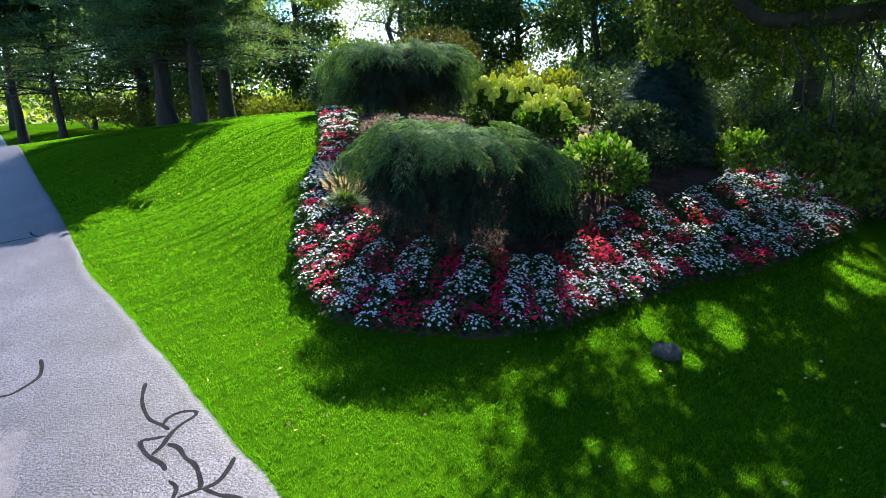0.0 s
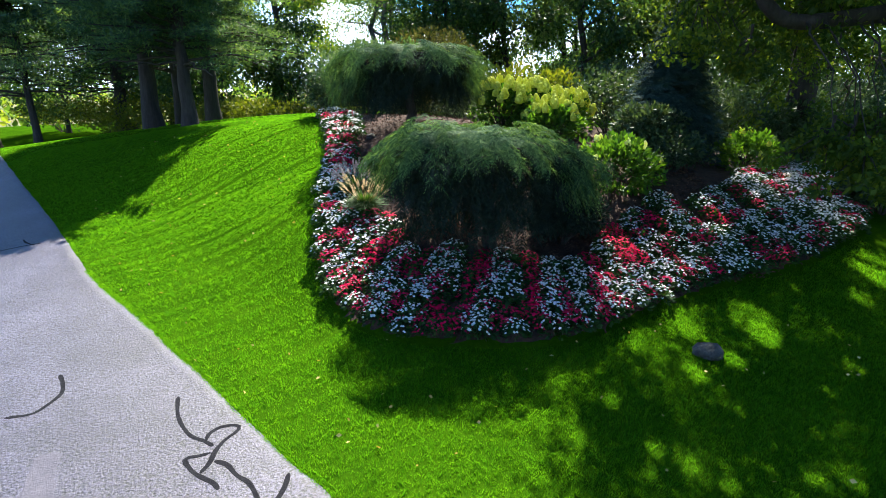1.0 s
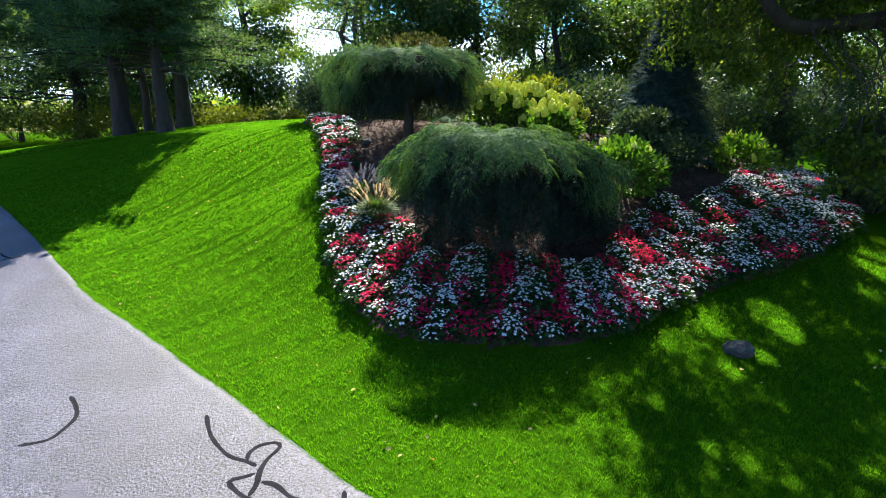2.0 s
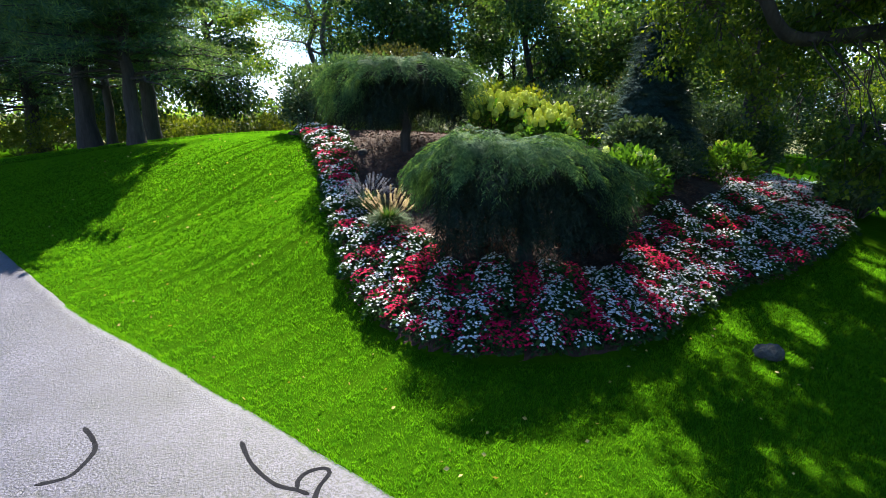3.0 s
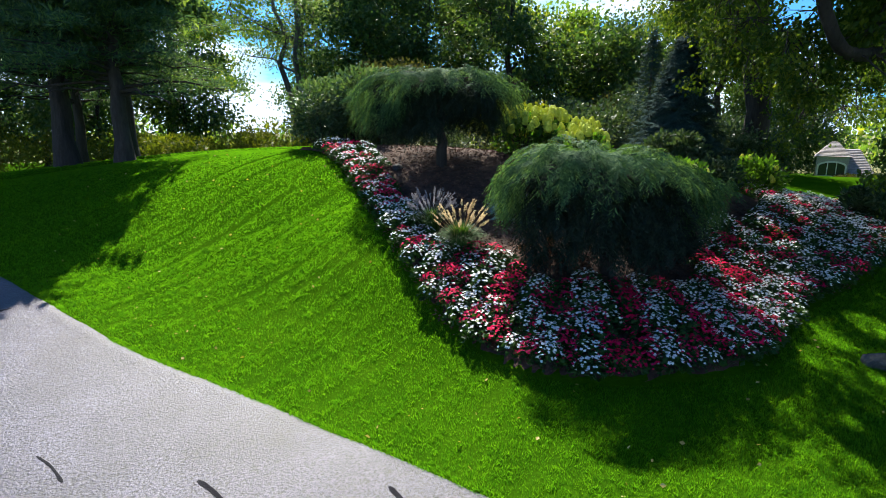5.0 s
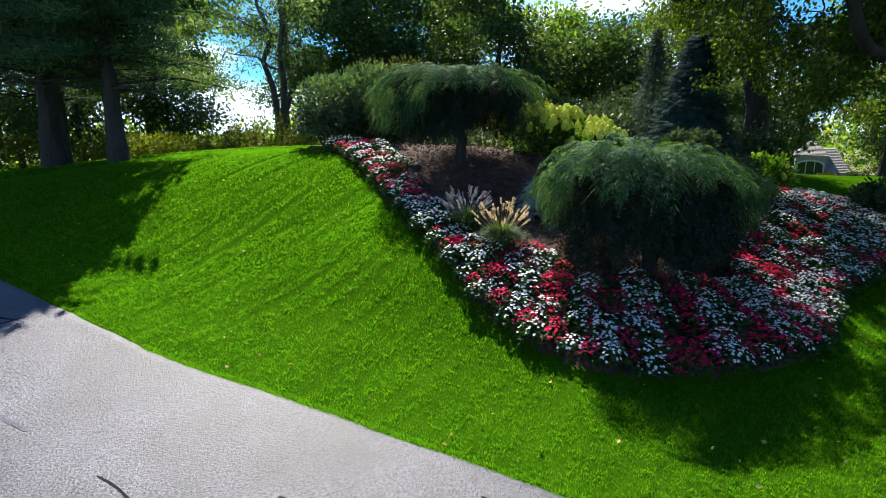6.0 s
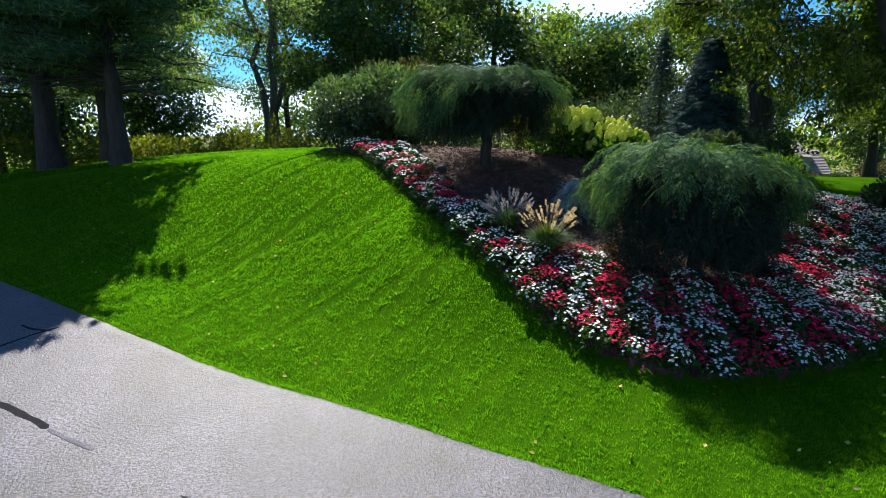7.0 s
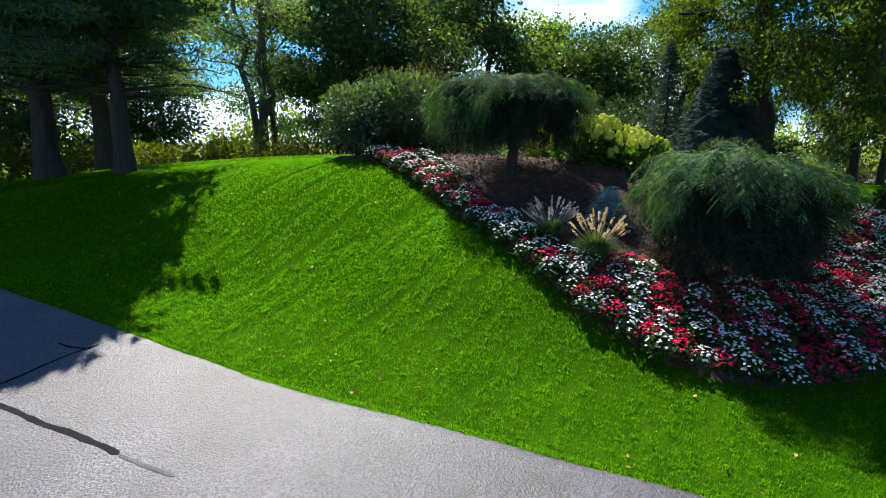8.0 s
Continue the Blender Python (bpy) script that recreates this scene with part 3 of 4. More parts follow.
# ---- gaps in the oak canopy: where on the ground the sun comes through, and how wide ----
GAPS = [(3.95, 7.12, 0.32), (3.93, 6.81, 0.22), (2.85, 7.16, 0.2), (2.86, 6.86, 0.12), (2.01, 6.61, 0.14), (0.8, 5.89, 0.17), (2.54, 5.95, 0.14), (3.17, 6.18, 0.13), (0.06, 4.85, 0.28), (-0.22, 4.76, 0.23), (0.8, 5.04, 0.09), (1.54, 4.74, 0.1), (1.78, 4.53, 0.11), (1.37, 4.45, 0.09), (2.69, 5.28, 0.09), (4.61, 6.02, 0.13), (4.1, 4.9, 0.09), (4.53, 5.25, 0.09), (5.01, 7.94, 0.13), (6.59, 8.16, 0.32), (5.81, 7.55, 0.15), (2.87, 4.26, 0.11), (2.05, 4.25, 0.09), (3.95, 5.56, 0.09), (1.34, 5.49, 0.09), (3.2, 4.22, 0.09), (2.9, 9.5, 0.45), (4.4, 9.1, 0.25), (5.4, 9.4, 0.16)]
GAPS = [(x, y, hz(x, y) + 0.05, r) for x, y, r in GAPS] + [(1.9, 13.6, 3.2, 1.0), (6.75, 12.3, 2.2, 0.6), (3.1, 10.7, 2.2, 0.6), (0.1, 9.0, 2.7, 1.3), (11.2, 14.2, 3.6, 1.3), (8.9, 12.4, 1.5, 0.5)]


def in_canopy(P):
    """True for leaves that do not hang in a gap."""
    d = np.array(SUN_DIR)
    ok = np.ones(len(P), dtype=bool)
    for x, y, z, r in GAPS:
        v = P - np.array([x, y, z])
        v = v - (v @ d)[:, None] * d
        ok &= np.linalg.norm(v, axis=1) > r
    return ok


# ---- broadleaf trees and shrubs ----


def broadleaf(name, at, H, R, seed, leaf_mat, bark, label, n_clump=120, per=110, L=0.16, W=0.09, first=0.3, stems=1, thick=0.03, sigma=0.55, group="", crown_low=0.3, sink=0.05, lean=(0.0, 0.0), category="tree", gappy=False):
    """Stems fork into limbs that end in clumps of leaves, filling an uneven egg-shaped crown with gaps."""
    rng = np.random.default_rng(seed)
    x0, y0 = at
    tr = thing(name, label, category, (x0, y0, hz(x0, y0) - sink), group=group)
    pieces, tips = [], []
    for k in range(stems):
        a = 2 * math.pi * k / max(stems, 1) + rng.uniform(0, 1)
        spread = 0.0 if stems == 1 else R * rng.uniform(0.2, 0.5)
        top = np.array([spread * math.cos(a) + lean[0], spread * math.sin(a) + lean[1], H * rng.uniform(0.8, 0.95)])
        foot = np.array([0.08 * math.cos(a), 0.08 * math.sin(a), 0]) * (stems > 1) * R * 0.3
        line = bent(foot, top, 0, 10, rng, 0.03)
        r0 = H * thick / (1 if stems == 1 else 1.6)
        rad = r0 * np.linspace(1, 0.16, 10)
        rad[0] *= 1.35
        pieces.append(tube(line, rad, 10))
        for j in range(max(5, int(14 / stems))):
            s = first + (0.97 - first) * (j + rng.uniform(0, 1)) / max(5, int(14 / stems))
            p = np.array([np.interp(s * 9, np.arange(10), line[:, i]) for i in range(3)])
            g = rng.uniform(0, 2 * math.pi)
            reach = R * rng.uniform(0.55, 1.0) * math.sin(math.pi * min(0.95, max(0.12, (s - first * 0.5) / (1.08 - first * 0.5)))) ** 0.6
            e = p + np.array([reach * math.cos(g), reach * math.sin(g), reach * rng.uniform(0.1, 0.75)])
            limb = bent(p, e, rng.uniform(-0.05, 0.12) * reach, 6, rng, 0.08)
            pieces.append(tube(limb, r0 * (1.05 - s) * np.linspace(0.5, 0.1, 6) + 0.008, 6))
            for m in range(3):
                u = limb[rng.integers(2, 6)]
                f = u + rng.normal(0, 0.28 * reach, 3) * [1, 1, 0.7]
                pieces.append(tube(bent(u, f, 0.02, 4, rng, 0.1), r0 * 0.12 * np.linspace(1, 0.3, 4) + 0.005, 5))
                tips += [f, (u + f) / 2]
            tips.append(e)
    part("trunk", mesh_of("trunk", *joined(pieces), bark, True), tr)
    tips = np.array(tips)
    C = tips[rng.integers(0, len(tips), n_clump)] + rng.normal(0, 0.35 * sigma, (n_clump, 3))
    C[:, 2] = np.maximum(C[:, 2], crown_low * H * rng.uniform(0.8, 1.3, n_clump))
    P = (C[:, None, :] + rng.normal(0, sigma, (n_clump, per, 3)) * [1, 1, 0.6]).reshape(-1, 3)
    if gappy:
        P = P[in_canopy(P + np.array(tr.matrix_basis.translation))]
    ax = unit(P - np.array([lean[0], lean[1], H * 0.5])) + [0, 0, -0.5]
    part("crown", mesh_of("crown", *leaves(P, ax, L, W, rng, 0.8), leaf_mat), tr)
    return tr


def shrub(name, at, R, H, seed, leaf_mat, label, n=2600, L=0.09, W=0.05, group="", squash=1.0, low=0.05, sink=0.03):
    """A leafy mound on many woody stems, lobed and open-edged."""
    rng = np.random.default_rng(seed)
    x0, y0 = at
    sh = thing(name, label, "shrub", (x0, y0, hz(x0, y0) - sink), group=group)
    pieces = []
    lobes = []
    for k in range(14):
        a, e = rng.uniform(0, 2 * math.pi), math.sqrt(rng.uniform(0.05, 1)) * R * 0.72
        c = np.array([e * math.cos(a), squash * e * math.sin(a), H * rng.uniform(0.35, 0.8) * (1 - 0.35 * (e / R) ** 2)])
        lobes.append((c, rng.uniform(0.28, 0.48)))
        pieces.append(tube(bent((0.1 * math.cos(a), 0.1 * math.sin(a), 0), c, 0, 5, rng, 0.08), np.linspace(0.022, 0.007, 5), 5))
    part("branchwork", mesh_of("branchwork", *joined(pieces), mat_bark, True), sh)["kind"] = "stuff"
    pick = rng.integers(0, len(lobes), n)
    C = np.array([l[0] for l in lobes])[pick]
    S = np.array([l[1] for l in lobes])[pick][:, None]
    d = unit(rng.normal(0, 1, (n, 3)))
    P = C + d * S * np.array([R, R * squash, H * 0.62]) * rng.uniform(0.55, 1.08, (n, 1))
    P[:, 2] = np.maximum(P[:, 2], low + rng.uniform(0, 0.15, n))
    part("foliage", mesh_of("foliage", *leaves(P, d + [0, 0, 0.15], L, W, rng, 0.55), leaf_mat), sh)
    return sh


def pine(at, H, seed, label, r0=0.32, bare=0.24, reach=4.8, lean=(0, 0), cone=1.0):
    """A tall white pine: straight bole, near-level limbs, needles in flat plates."""
    rng = np.random.default_rng(seed)
    x0, y0 = at
    tr = thing("white_pine", label, "tree", (x0, y0, hz(x0, y0) - 0.1), group="row of tall pines")
    line = bent((0, 0, 0), (lean[0], lean[1], H), 0, 12, rng, 0.01)
    rad = r0 * np.linspace(1, 0.12, 12)
    rad[0] *= 1.3
    pieces = [tube(line, rad, 12)]
    B, D, Ln = [], [], []
    for j in range(98):
        s = bare + (0.98 - bare) * ((j + rng.uniform(0, 1)) / 98) ** 0.92
        p = np.array([np.interp(s * 11, np.arange(12), line[:, i]) for i in range(3)])
        g = rng.uniform(0, 2 * math.pi)
        e = reach * (1.05 - s) ** cone * rng.uniform(0.5, 1.05)
        q = p + np.array([e * math.cos(g), e * math.sin(g), e * rng.uniform(-0.16, 0.14)])
        limb = bent(p, q, 0.05 * e, 6, rng, 0.05)
        pieces.append(tube(limb, np.linspace(0.055, 0.012, 6) * (1.2 - s * 0.6), 5))
        if s < bare + 0.05 and rng.uniform() < 0.45:
            continue
        for m in range(int(3 + (7 if s < 0.36 else 13 if s < 0.6 else 9) * e)):
            u = rng.uniform(0.3, 1.02)
            c = np.array([np.interp(u * 5, np.arange(6), limb[:, i]) for i in range(3)]) + rng.normal(0, 1, 3) * np.array([0.28, 0.28, 0.07]) * (0.5 + e * 0.22)
            B.append(c)
            D.append(np.array([math.cos(g), math.sin(g), 0.15]))
    B, D = np.array(B), np.array(D)
    part("trunk", mesh_of("trunk", *joined(pieces), mat_bark, True), tr)
    k = 15 if math.hypot(x0, y0) < 32 else 9
    P = np.repeat(B, k, 0) + rng.normal(0, 1, (len(B) * k, 3)) * [0.13, 0.13, 0.05]
    ax = np.repeat(D, k, 0) * 0.5 + [0, 0, 0.25]
    big = np.clip((P[:, 2:3] / H - 0.5) * 6, 0, 1)
    part("crown", mesh_of("crown", *leaves(P, ax, 0.20 + 0.2 * big, 0.031 + 0.15 * big, rng, 0.8), mat_pine), tr)
    return tr


def spruce(at, H, R, seed, label, mat, n=3800, name="blue_spruce", twig=0.17, skirt=0.1):
    rng = np.random.default_rng(seed)
    x0, y0 = at
    tr = thing(name, label, "tree", (x0, y0, hz(x0, y0) - 0.05))
    part("trunk", mesh_of("trunk", *tube(bent((0, 0, 0), (0, 0, H * 0.97), 0, 8, rng, 0.005), np.linspace(0.03 * H * 0.7, 0.01, 8), 8), mat_bark, True), tr)
    s = rng.uniform(skirt, 1, n) ** 1.0
    tier = np.round(s * 15) / 15 + rng.normal(0, 0.020, n)
    th = rng.uniform(0, 2 * np.pi, n)
    arms = 1 + 0.16 * np.sin(th * 6 + np.round(s * 15) * 1.9) + 0.06 * np.sin(th * 11 + s * 30)
    q = np.sqrt(rng.uniform(0.08, 1, n))
    r = R * (1.04 - tier) * arms * q
    base = np.column_stack([r * np.cos(th), r * np.sin(th), H * tier - 0.10 * r + 0.02])
    out = np.column_stack([np.cos(th), np.sin(th), -0.1 + 0.1 * rng.normal(0, 1, n)])
    part("crown", mesh_of("crown", *frond_cloud(rng, base, out + rng.normal(0, 0.3, (n, 3)), rng.uniform(0.18, 0.34, n), rng.uniform(0.0, 0.08, n), 7, twig * 0.7, 0.024), mat), tr)
    return tr


PINES = [(-10.05, 26.1, 0.34, 11), (-8.95, 20.6, 0.26, 12), (-12.0, 27.1, 0.21, 13), (-11.0, 22.3, 0.34, 14), (-18.95, 35.6, 0.42, 15), (-20.2, 29.4, 0.19, 16), (-23.2, 30.6, 0.26, 17)]
for x, y, r, sd in PINES:
    pine((x, y), (12.5, 8.3, 11.0, 10.0, 11.0, 10.8, 10.8)[sd - 11], sd, "tall dark white pine with a bare straight trunk", r, reach=(5.6, 4.2, 3.4, 4.8, 5.4, 4.2, 4.4)[sd - 11], cone=0.4 if sd == 12 else 0.6)
broadleaf("ash_tree", (-11.2, 43.3), 17, 5.6, 21, mat_maple, mat_bark, "spreading green ash at the edge of the lawn", 210, 100, 0.24, 0.14, 0.22, thick=0.022)
broadleaf("birch_tree", (-3.0, 41.5), 19, 5.5, 22, mat_birch, mat_bark_grey, "open many-stemmed tree with sparse silvery leaves", 300, 62, 0.17, 0.11, 0.24, 3, 0.024, 0.75)
OAK = broadleaf("oak_tree", (10.0, 8.7), 12, 6.4, 23, mat_oak, mat_bark, "large oak with low hanging limbs over the bed", 420, 190, 0.115, 0.070, 0.3, 1, 0.026, 0.33, gappy=True, crown_low=0.40, lean=(-2.6, 0.6), group="oaks")
broadleaf("oak_tree", (10.3, 15.7), 13, 5.2, 24, mat_oak, mat_bark, "massive dark-trunked oak behind the planting bed", 400, 150, 0.11, 0.068, 0.34, 1, 0.034, 0.44, gappy=True, crown_low=0.36, group="oaks", lean=(-1.6, 0))
spruce((5.3, 13.4), 3.5, 1.45, 31, "dark blue spruce in the planting bed", mat_spruce, 5200, twig=0.27, skirt=0.03)
spruce((6.75, 16.6), 4.3, 1.0, 32, "narrow dark columnar evergreen", mat_spruce, 1900, "columnar_evergreen", 0.1)
WOODS = [(2.0, 37.0, 15, 4.6, mat_woods), (7.9, 30.0, 13, 3.9, mat_woods), (12.6, 33.5, 9.5, 3.6, mat_maple), (4.0, 46.0, 19, 5.5, mat_woods), (10.0, 39.0, 12, 4.0, mat_birch),
         (19.0, 38.0, 8.0, 3.6, mat_woods), (24.0, 40.0, 9.0, 3.8, mat_oak), (14.0, 28.0, 7, 3.0, mat_woods), (18.0, 34.5, 7, 3.4, mat_oak), (-1.0, 50.0, 17, 5.0, mat_woods), (30.0, 46.0, 10, 4.5, mat_oak),
         (26.0, 20.0, 10, 4.0, mat_oak), (23.0, 13.5, 10, 3.8, mat_oak), (-17.0, 44.0, 13, 5.0, mat_woods), (-34.0, 44.0, 14, 5.0, mat_woods), (36.0, 38.0, 12, 5.0, mat_woods), (33.5, 34.5, 9, 3.6, mat_woods), (27.5, 35.5, 8, 3.2, mat_woods), (40.0, 29.0, 10, 4.0, mat_woods), (4.6, 34.5, 13.5, 4.4, mat_woods), (0.9, 33.5, 12.5, 3.4, mat_woods), (9.5, 42.0, 16, 5.0, mat_birch)]
for i, (x, y, h, r, m) in enumerate(WOODS):
    broadleaf("woodland_tree", (x, y), h, r, 40 + i, m, mat_bark, "tall leafy tree in the wood beyond the garden", 220 if x < 20 else 190, 56 if x < 20 else 50, 0.235, 0.16, 0.22, 1, 0.018, 0.62, group="wood behind the garden", crown_low=0.12)
shrub("holly_shrub", (-2.3, 17.9), 1.75, 2.5, 61, mat_holly, "dark glossy evergreen shrub at the end of the bed", 15000, 0.13, 0.075)
shrub("viburnum_shrub", (-0.3, 21.2), 1.75, 3.3, 62, mat_shrub_brown, "tall olive-brown shrub behind the weeping tree", 9000, 0.14, 0.07)
for i, (x, y, r, h) in enumerate([(-14, 33, 2.4, 2.6), (-11, 31, 2, 2.2), (-7, 32, 2.2, 2.4), (-5.2, 33, 2.0, 3.4), (-17, 34, 2.6, 2.6), (-21, 38, 3, 2.6), (-3.0, 30, 2.0, 2.4), (-9, 29.5, 1.6, 1.9), (-26, 41, 3, 2.4), (0.8, 28, 2.2, 3.0), (4.4, 25.5, 2.4, 3.2)]):
    shrub("thicket_shrub", (x, y), r, h, 70 + i, mat_shrub_yellow, "yellow-green wild shrub at the edge of the wood", 2600, 0.17, 0.10, group="thicket")

for x, y, h, r, k in ((-13.2, 34.5, 8.5, 3.2, 11), (-16.8, 37.5, 9.0, 3.6, 12), (-9.6, 38.0, 7.5, 3.0, 13), (-20.8, 41.0, 9.0, 3.8, 14), (-25.0, 40.0, 8.0, 3.4, 15)):
    broadleaf("woodland_tree", (x, y), h, r, 180 + k, mat_woods, mat_bark, "leafy tree standing behind the row of pines", 150, 60, 0.22, 0.15, 0.16, 1, 0.018, 0.62, group="wood behind the garden", crown_low=0.10)
for x, y, h, r, k in ((20.5, 28.5, 11.5, 3.6, 2), (27.0, 22.0, 12.0, 4.2, 3)):
    broadleaf("oak_tree", (x, y), h, r, 180 + k, mat_oak, mat_bark, "dark oak on the lawn behind the planting bed", 260, 90, 0.17, 0.105, 0.38, 1, 0.022, 0.46, crown_low=0.42, group="oaks")
# never in view: added so its crown blocks skylight over the right lawn
broadleaf("oak_tree", (10.2, 1.2), 12.5, 6.8, 185, mat_oak, mat_bark, "unseen oak added out of view to block skylight over the lawn", 420, 75, 0.30, 0.19, 0.36, 1, 0.028, 0.7, crown_low=0.42, group="oaks", lean=(-2.5, 0.5))

# ---- oak limb that sweeps low over the bed, with hanging sprays ----
rng = np.random.default_rng(81)
ox, oy, oz = OAK.matrix_basis.translation
LIMB = [(9.95, 8.9, 4.3), (8.4, 9.3, 4.7), (6.6, 9.2, 4.5), (5.2, 9.05, 4.36), (4.6, 8.95, 4.55), (4.1, 8.9, 5.2), (3.5, 8.8, 6.2), (2.8, 8.6, 7.0)]
limb_line = spline([(a - ox, b - oy, c - oz) for a, b, c in LIMB], 0.25)
part("low_limb", mesh_of("low_limb", *tube(limb_line, np.linspace(0.21, 0.07, len(limb_line)), 10), mat_bark, True), OAK, "thick dark low limb")
SPRAYS = [(10.3, 14.2, 3.1, 0.7), (10.9, 14.4, 3.7, 0.9), (11.8, 14.2, 3.4, 0.8), (10.2, 14.6, 4.3, 0.8), (12.6, 14.4, 3.9, 0.9), (11.4, 13.8, 4.7, 0.9), (13.4, 14.8, 4.4, 0.9), (7.6, 12.6, 4.4, 0.8), (4.9, 12.0, 4.7, 0.8), (5.8, 12.4, 5.0, 0.8), (10.6, 13.0, 5.3, 0.9), (6.2, 9.4, 4.6, 0.8), (5.2, 10.2, 4.4, 0.8), (4.2, 10.4, 4.7, 0.9),
          (3.0, 9.6, 5.4, 0.8), (2.0, 10.4, 5.9, 0.7), (6.4, 10.8, 3.5, 0.7), (9.8, 9.8, 5.0, 0.9), (7.4, 8.4, 4.9, 0.8),
          (5.6, 12.2, 5.0, 0.8), (3.6, 9.0, 4.4, 0.5), (4.6, 9.3, 3.9, 0.5),
          (1.8, 9.0, 6.6, 1.0), (2.6, 10.6, 7.0, 1.0), (1.4, 10.8, 6.9, 0.9), (3.2, 8.4, 6.3, 0.9), (3.8, 11.6, 6.6, 1.0), (2.2, 11.8, 7.4, 1.0), (3.6, 9.8, 7.0, 1.0), (4.8, 10.6, 6.2, 1.0),
          (8.2, 13.6, 4.4, 1.0), (9.4, 14.0, 4.9, 0.8), (7.4, 14.2, 5.2, 1.0), (9.0, 13.2, 5.6, 1.0), (6.6, 13.4, 5.8, 1.0)]
# high sprays above the view, added to throw shade on lawn and bed
SPRAYS += [(rng.uniform(3.0, 9.0), rng.uniform(11.3, 15.0), rng.uniform(7.6, 10.5), rng.uniform(1.0, 1.35)) for _ in range(21)] + [(3.2, 14.1, 8.5, 1.1), (2.5, 14.7, 8.3, 1.0), (2.9, 15.3, 8.6, 1.0)]
DROOP = [(4.95, 7.6, 2.6, 0.45), (5.5, 7.9, 2.5, 0.6), (6.1, 8.2, 2.5, 0.6), (5.25, 7.3, 2.35, 0.45), (5.8, 7.5, 2.75, 0.6), (6.6, 8.0, 2.4, 0.6), (6.2, 7.4, 2.3, 0.5), (7.0, 8.3, 2.7, 0.6)]
SPRAYS += DROOP
bits, twigs = [], []
for x, y, z, r in DROOP:
    foot = np.array([x + 0.3, 9.1, 4.4]) - [ox, oy, oz]
    twigs.append(tube(bent(foot, np.array([x - ox, y - oy, z + 0.3 - oz]), 0.25, 7, rng, 0.05), np.linspace(0.022, 0.006, 7), 5))
for x, y, z, r in SPRAYS:
    c = np.array([x - ox, y - oy, z - oz])
    twigs.append(tube(bent(c + [0, 0, r * 0.9], c - [0, 0, r * 0.6], 0, 5, rng, 0.15), np.linspace(0.025, 0.006, 5), 5))
    for k in range(int(8 * r + 2)):
        e = c + rng.normal(0, 0.55 * r, 3) * [1, 1, 0.75]
        twigs.append(tube(bent(c + [0, 0, r * 0.5], e, 0.05, 4, rng, 0.1), np.linspace(0.014, 0.004, 4), 4))
        P = e + rng.normal(0, 0.21 * r, (110, 3)) * [1, 1, 0.8]
        P = P[in_canopy(P + np.array([ox, oy, oz]))]
        bits.append(leaves(P, np.array([0, 0, -0.7]) + rng.normal(0, 0.4, (len(P), 3)), 0.10, 0.062, rng, 0.5))
part("hanging_twig", mesh_of("hanging_twig", *joined(twigs), mat_bark, True), OAK)["kind"] = "stuff"
part("hanging_leaves", mesh_of("hanging_leaves", *joined(bits), mat_oak), OAK, "yellow-green backlit hanging oak leaves, with unseen high sprays added for shade")

# ---- hydrangeas, fountain grasses and small plants of the bed ----


def panicle(rng, mat):
    """One cone of packed florets, a head high as 1.7 and wide as 1.2."""
    bm = bmesh.new()
    bmesh.ops.create_icosphere(bm, subdivisions=3, radius=1.0)
    off = Vector(rng.uniform(0, 40, 3))
    for v in bm.verts:
        d = Vector(v.co)
        lump = 1 + 0.26 * noise.noise(d * 3.6 + off) + 0.34 * noise.noise(d * 8.5 + off)
        s = (d.z + 1) / 2
        w = 0.62 * math.sin(math.pi * (0.14 + 0.80 * s)) ** 0.6 * (1.15 - 0.45 * s)
        h = math.hypot(d.x, d.y) or 1
        v.co = Vector((d.x / h * w * lump, d.y / h * w * lump, 1.7 * s * (0.85 + 0.15 * lump)))
    me = bpy.data.meshes.new("flower_head")
    bm.to_mesh(me)
    bm.free()
    me.materials.append(mat)
    return me


def hydrangea(at, R, H, seed, n_head, head_mat, label, head=0.10, n_leaf=1500):
    """A leafy mound set with upright cone-shaped flower heads."""
    rng = np.random.default_rng(seed)
    x0, y0 = at
    hy = thing("hydrangea", label, "shrub", (x0, y0, hz(x0, y0)), group="hydrangeas")
    d = unit(rng.normal(0, 1, (n_leaf, 3)) + [0, 0, 0.5])
    lump = 1 + 0.12 * np.sin(d[:, 0] * 7 + seed) + 0.1 * np.sin(d[:, 1] * 9)
    P = d * np.array([R, R, H * 0.62]) * (lump * rng.uniform(0.55, 1.0, n_leaf))[:, None] + [0, 0, H * 0.36]
    P[:, 2] = np.maximum(P[:, 2], 0.06)
    part("foliage", mesh_of("foliage", *leaves(P, d + [0, 0, 0.2], 0.13, 0.075, rng, 0.5), mat_hyd_leaf), hy)
    stems = []
    heads = [panicle(rng, head_mat) for _ in range(3)]
    for k in range(n_head):
        g = rng.uniform(0, 2 * math.pi)
        e = math.sqrt(rng.uniform(0.02, 1))
        c = np.array([R * e * math.cos(g), R * e * math.sin(g), H * (0.18 + 0.80 * math.sqrt(1 - 0.92 * e * e)) + head * 0.35])
        stems.append(tube(bent((c[0] * 0.25, c[1] * 0.25, 0.05), c, 0, 4, rng, 0.05), np.linspace(0.008, 0.005, 4), 4))
        hd = part("flower_head", heads[k % len(heads)], hy, "cone of creamy green florets")
        hd.matrix_basis = pose(c[0], c[1], c[2], 14 * e * math.sin(g), -14 * e * math.cos(g), rng.uniform(0, 360)) @ Matrix.Scale(head * rng.uniform(0.8, 1.2), 4)
    part("branchwork", mesh_of("branchwork", *joined(stems), mat_bark, True), hy)
    return hy


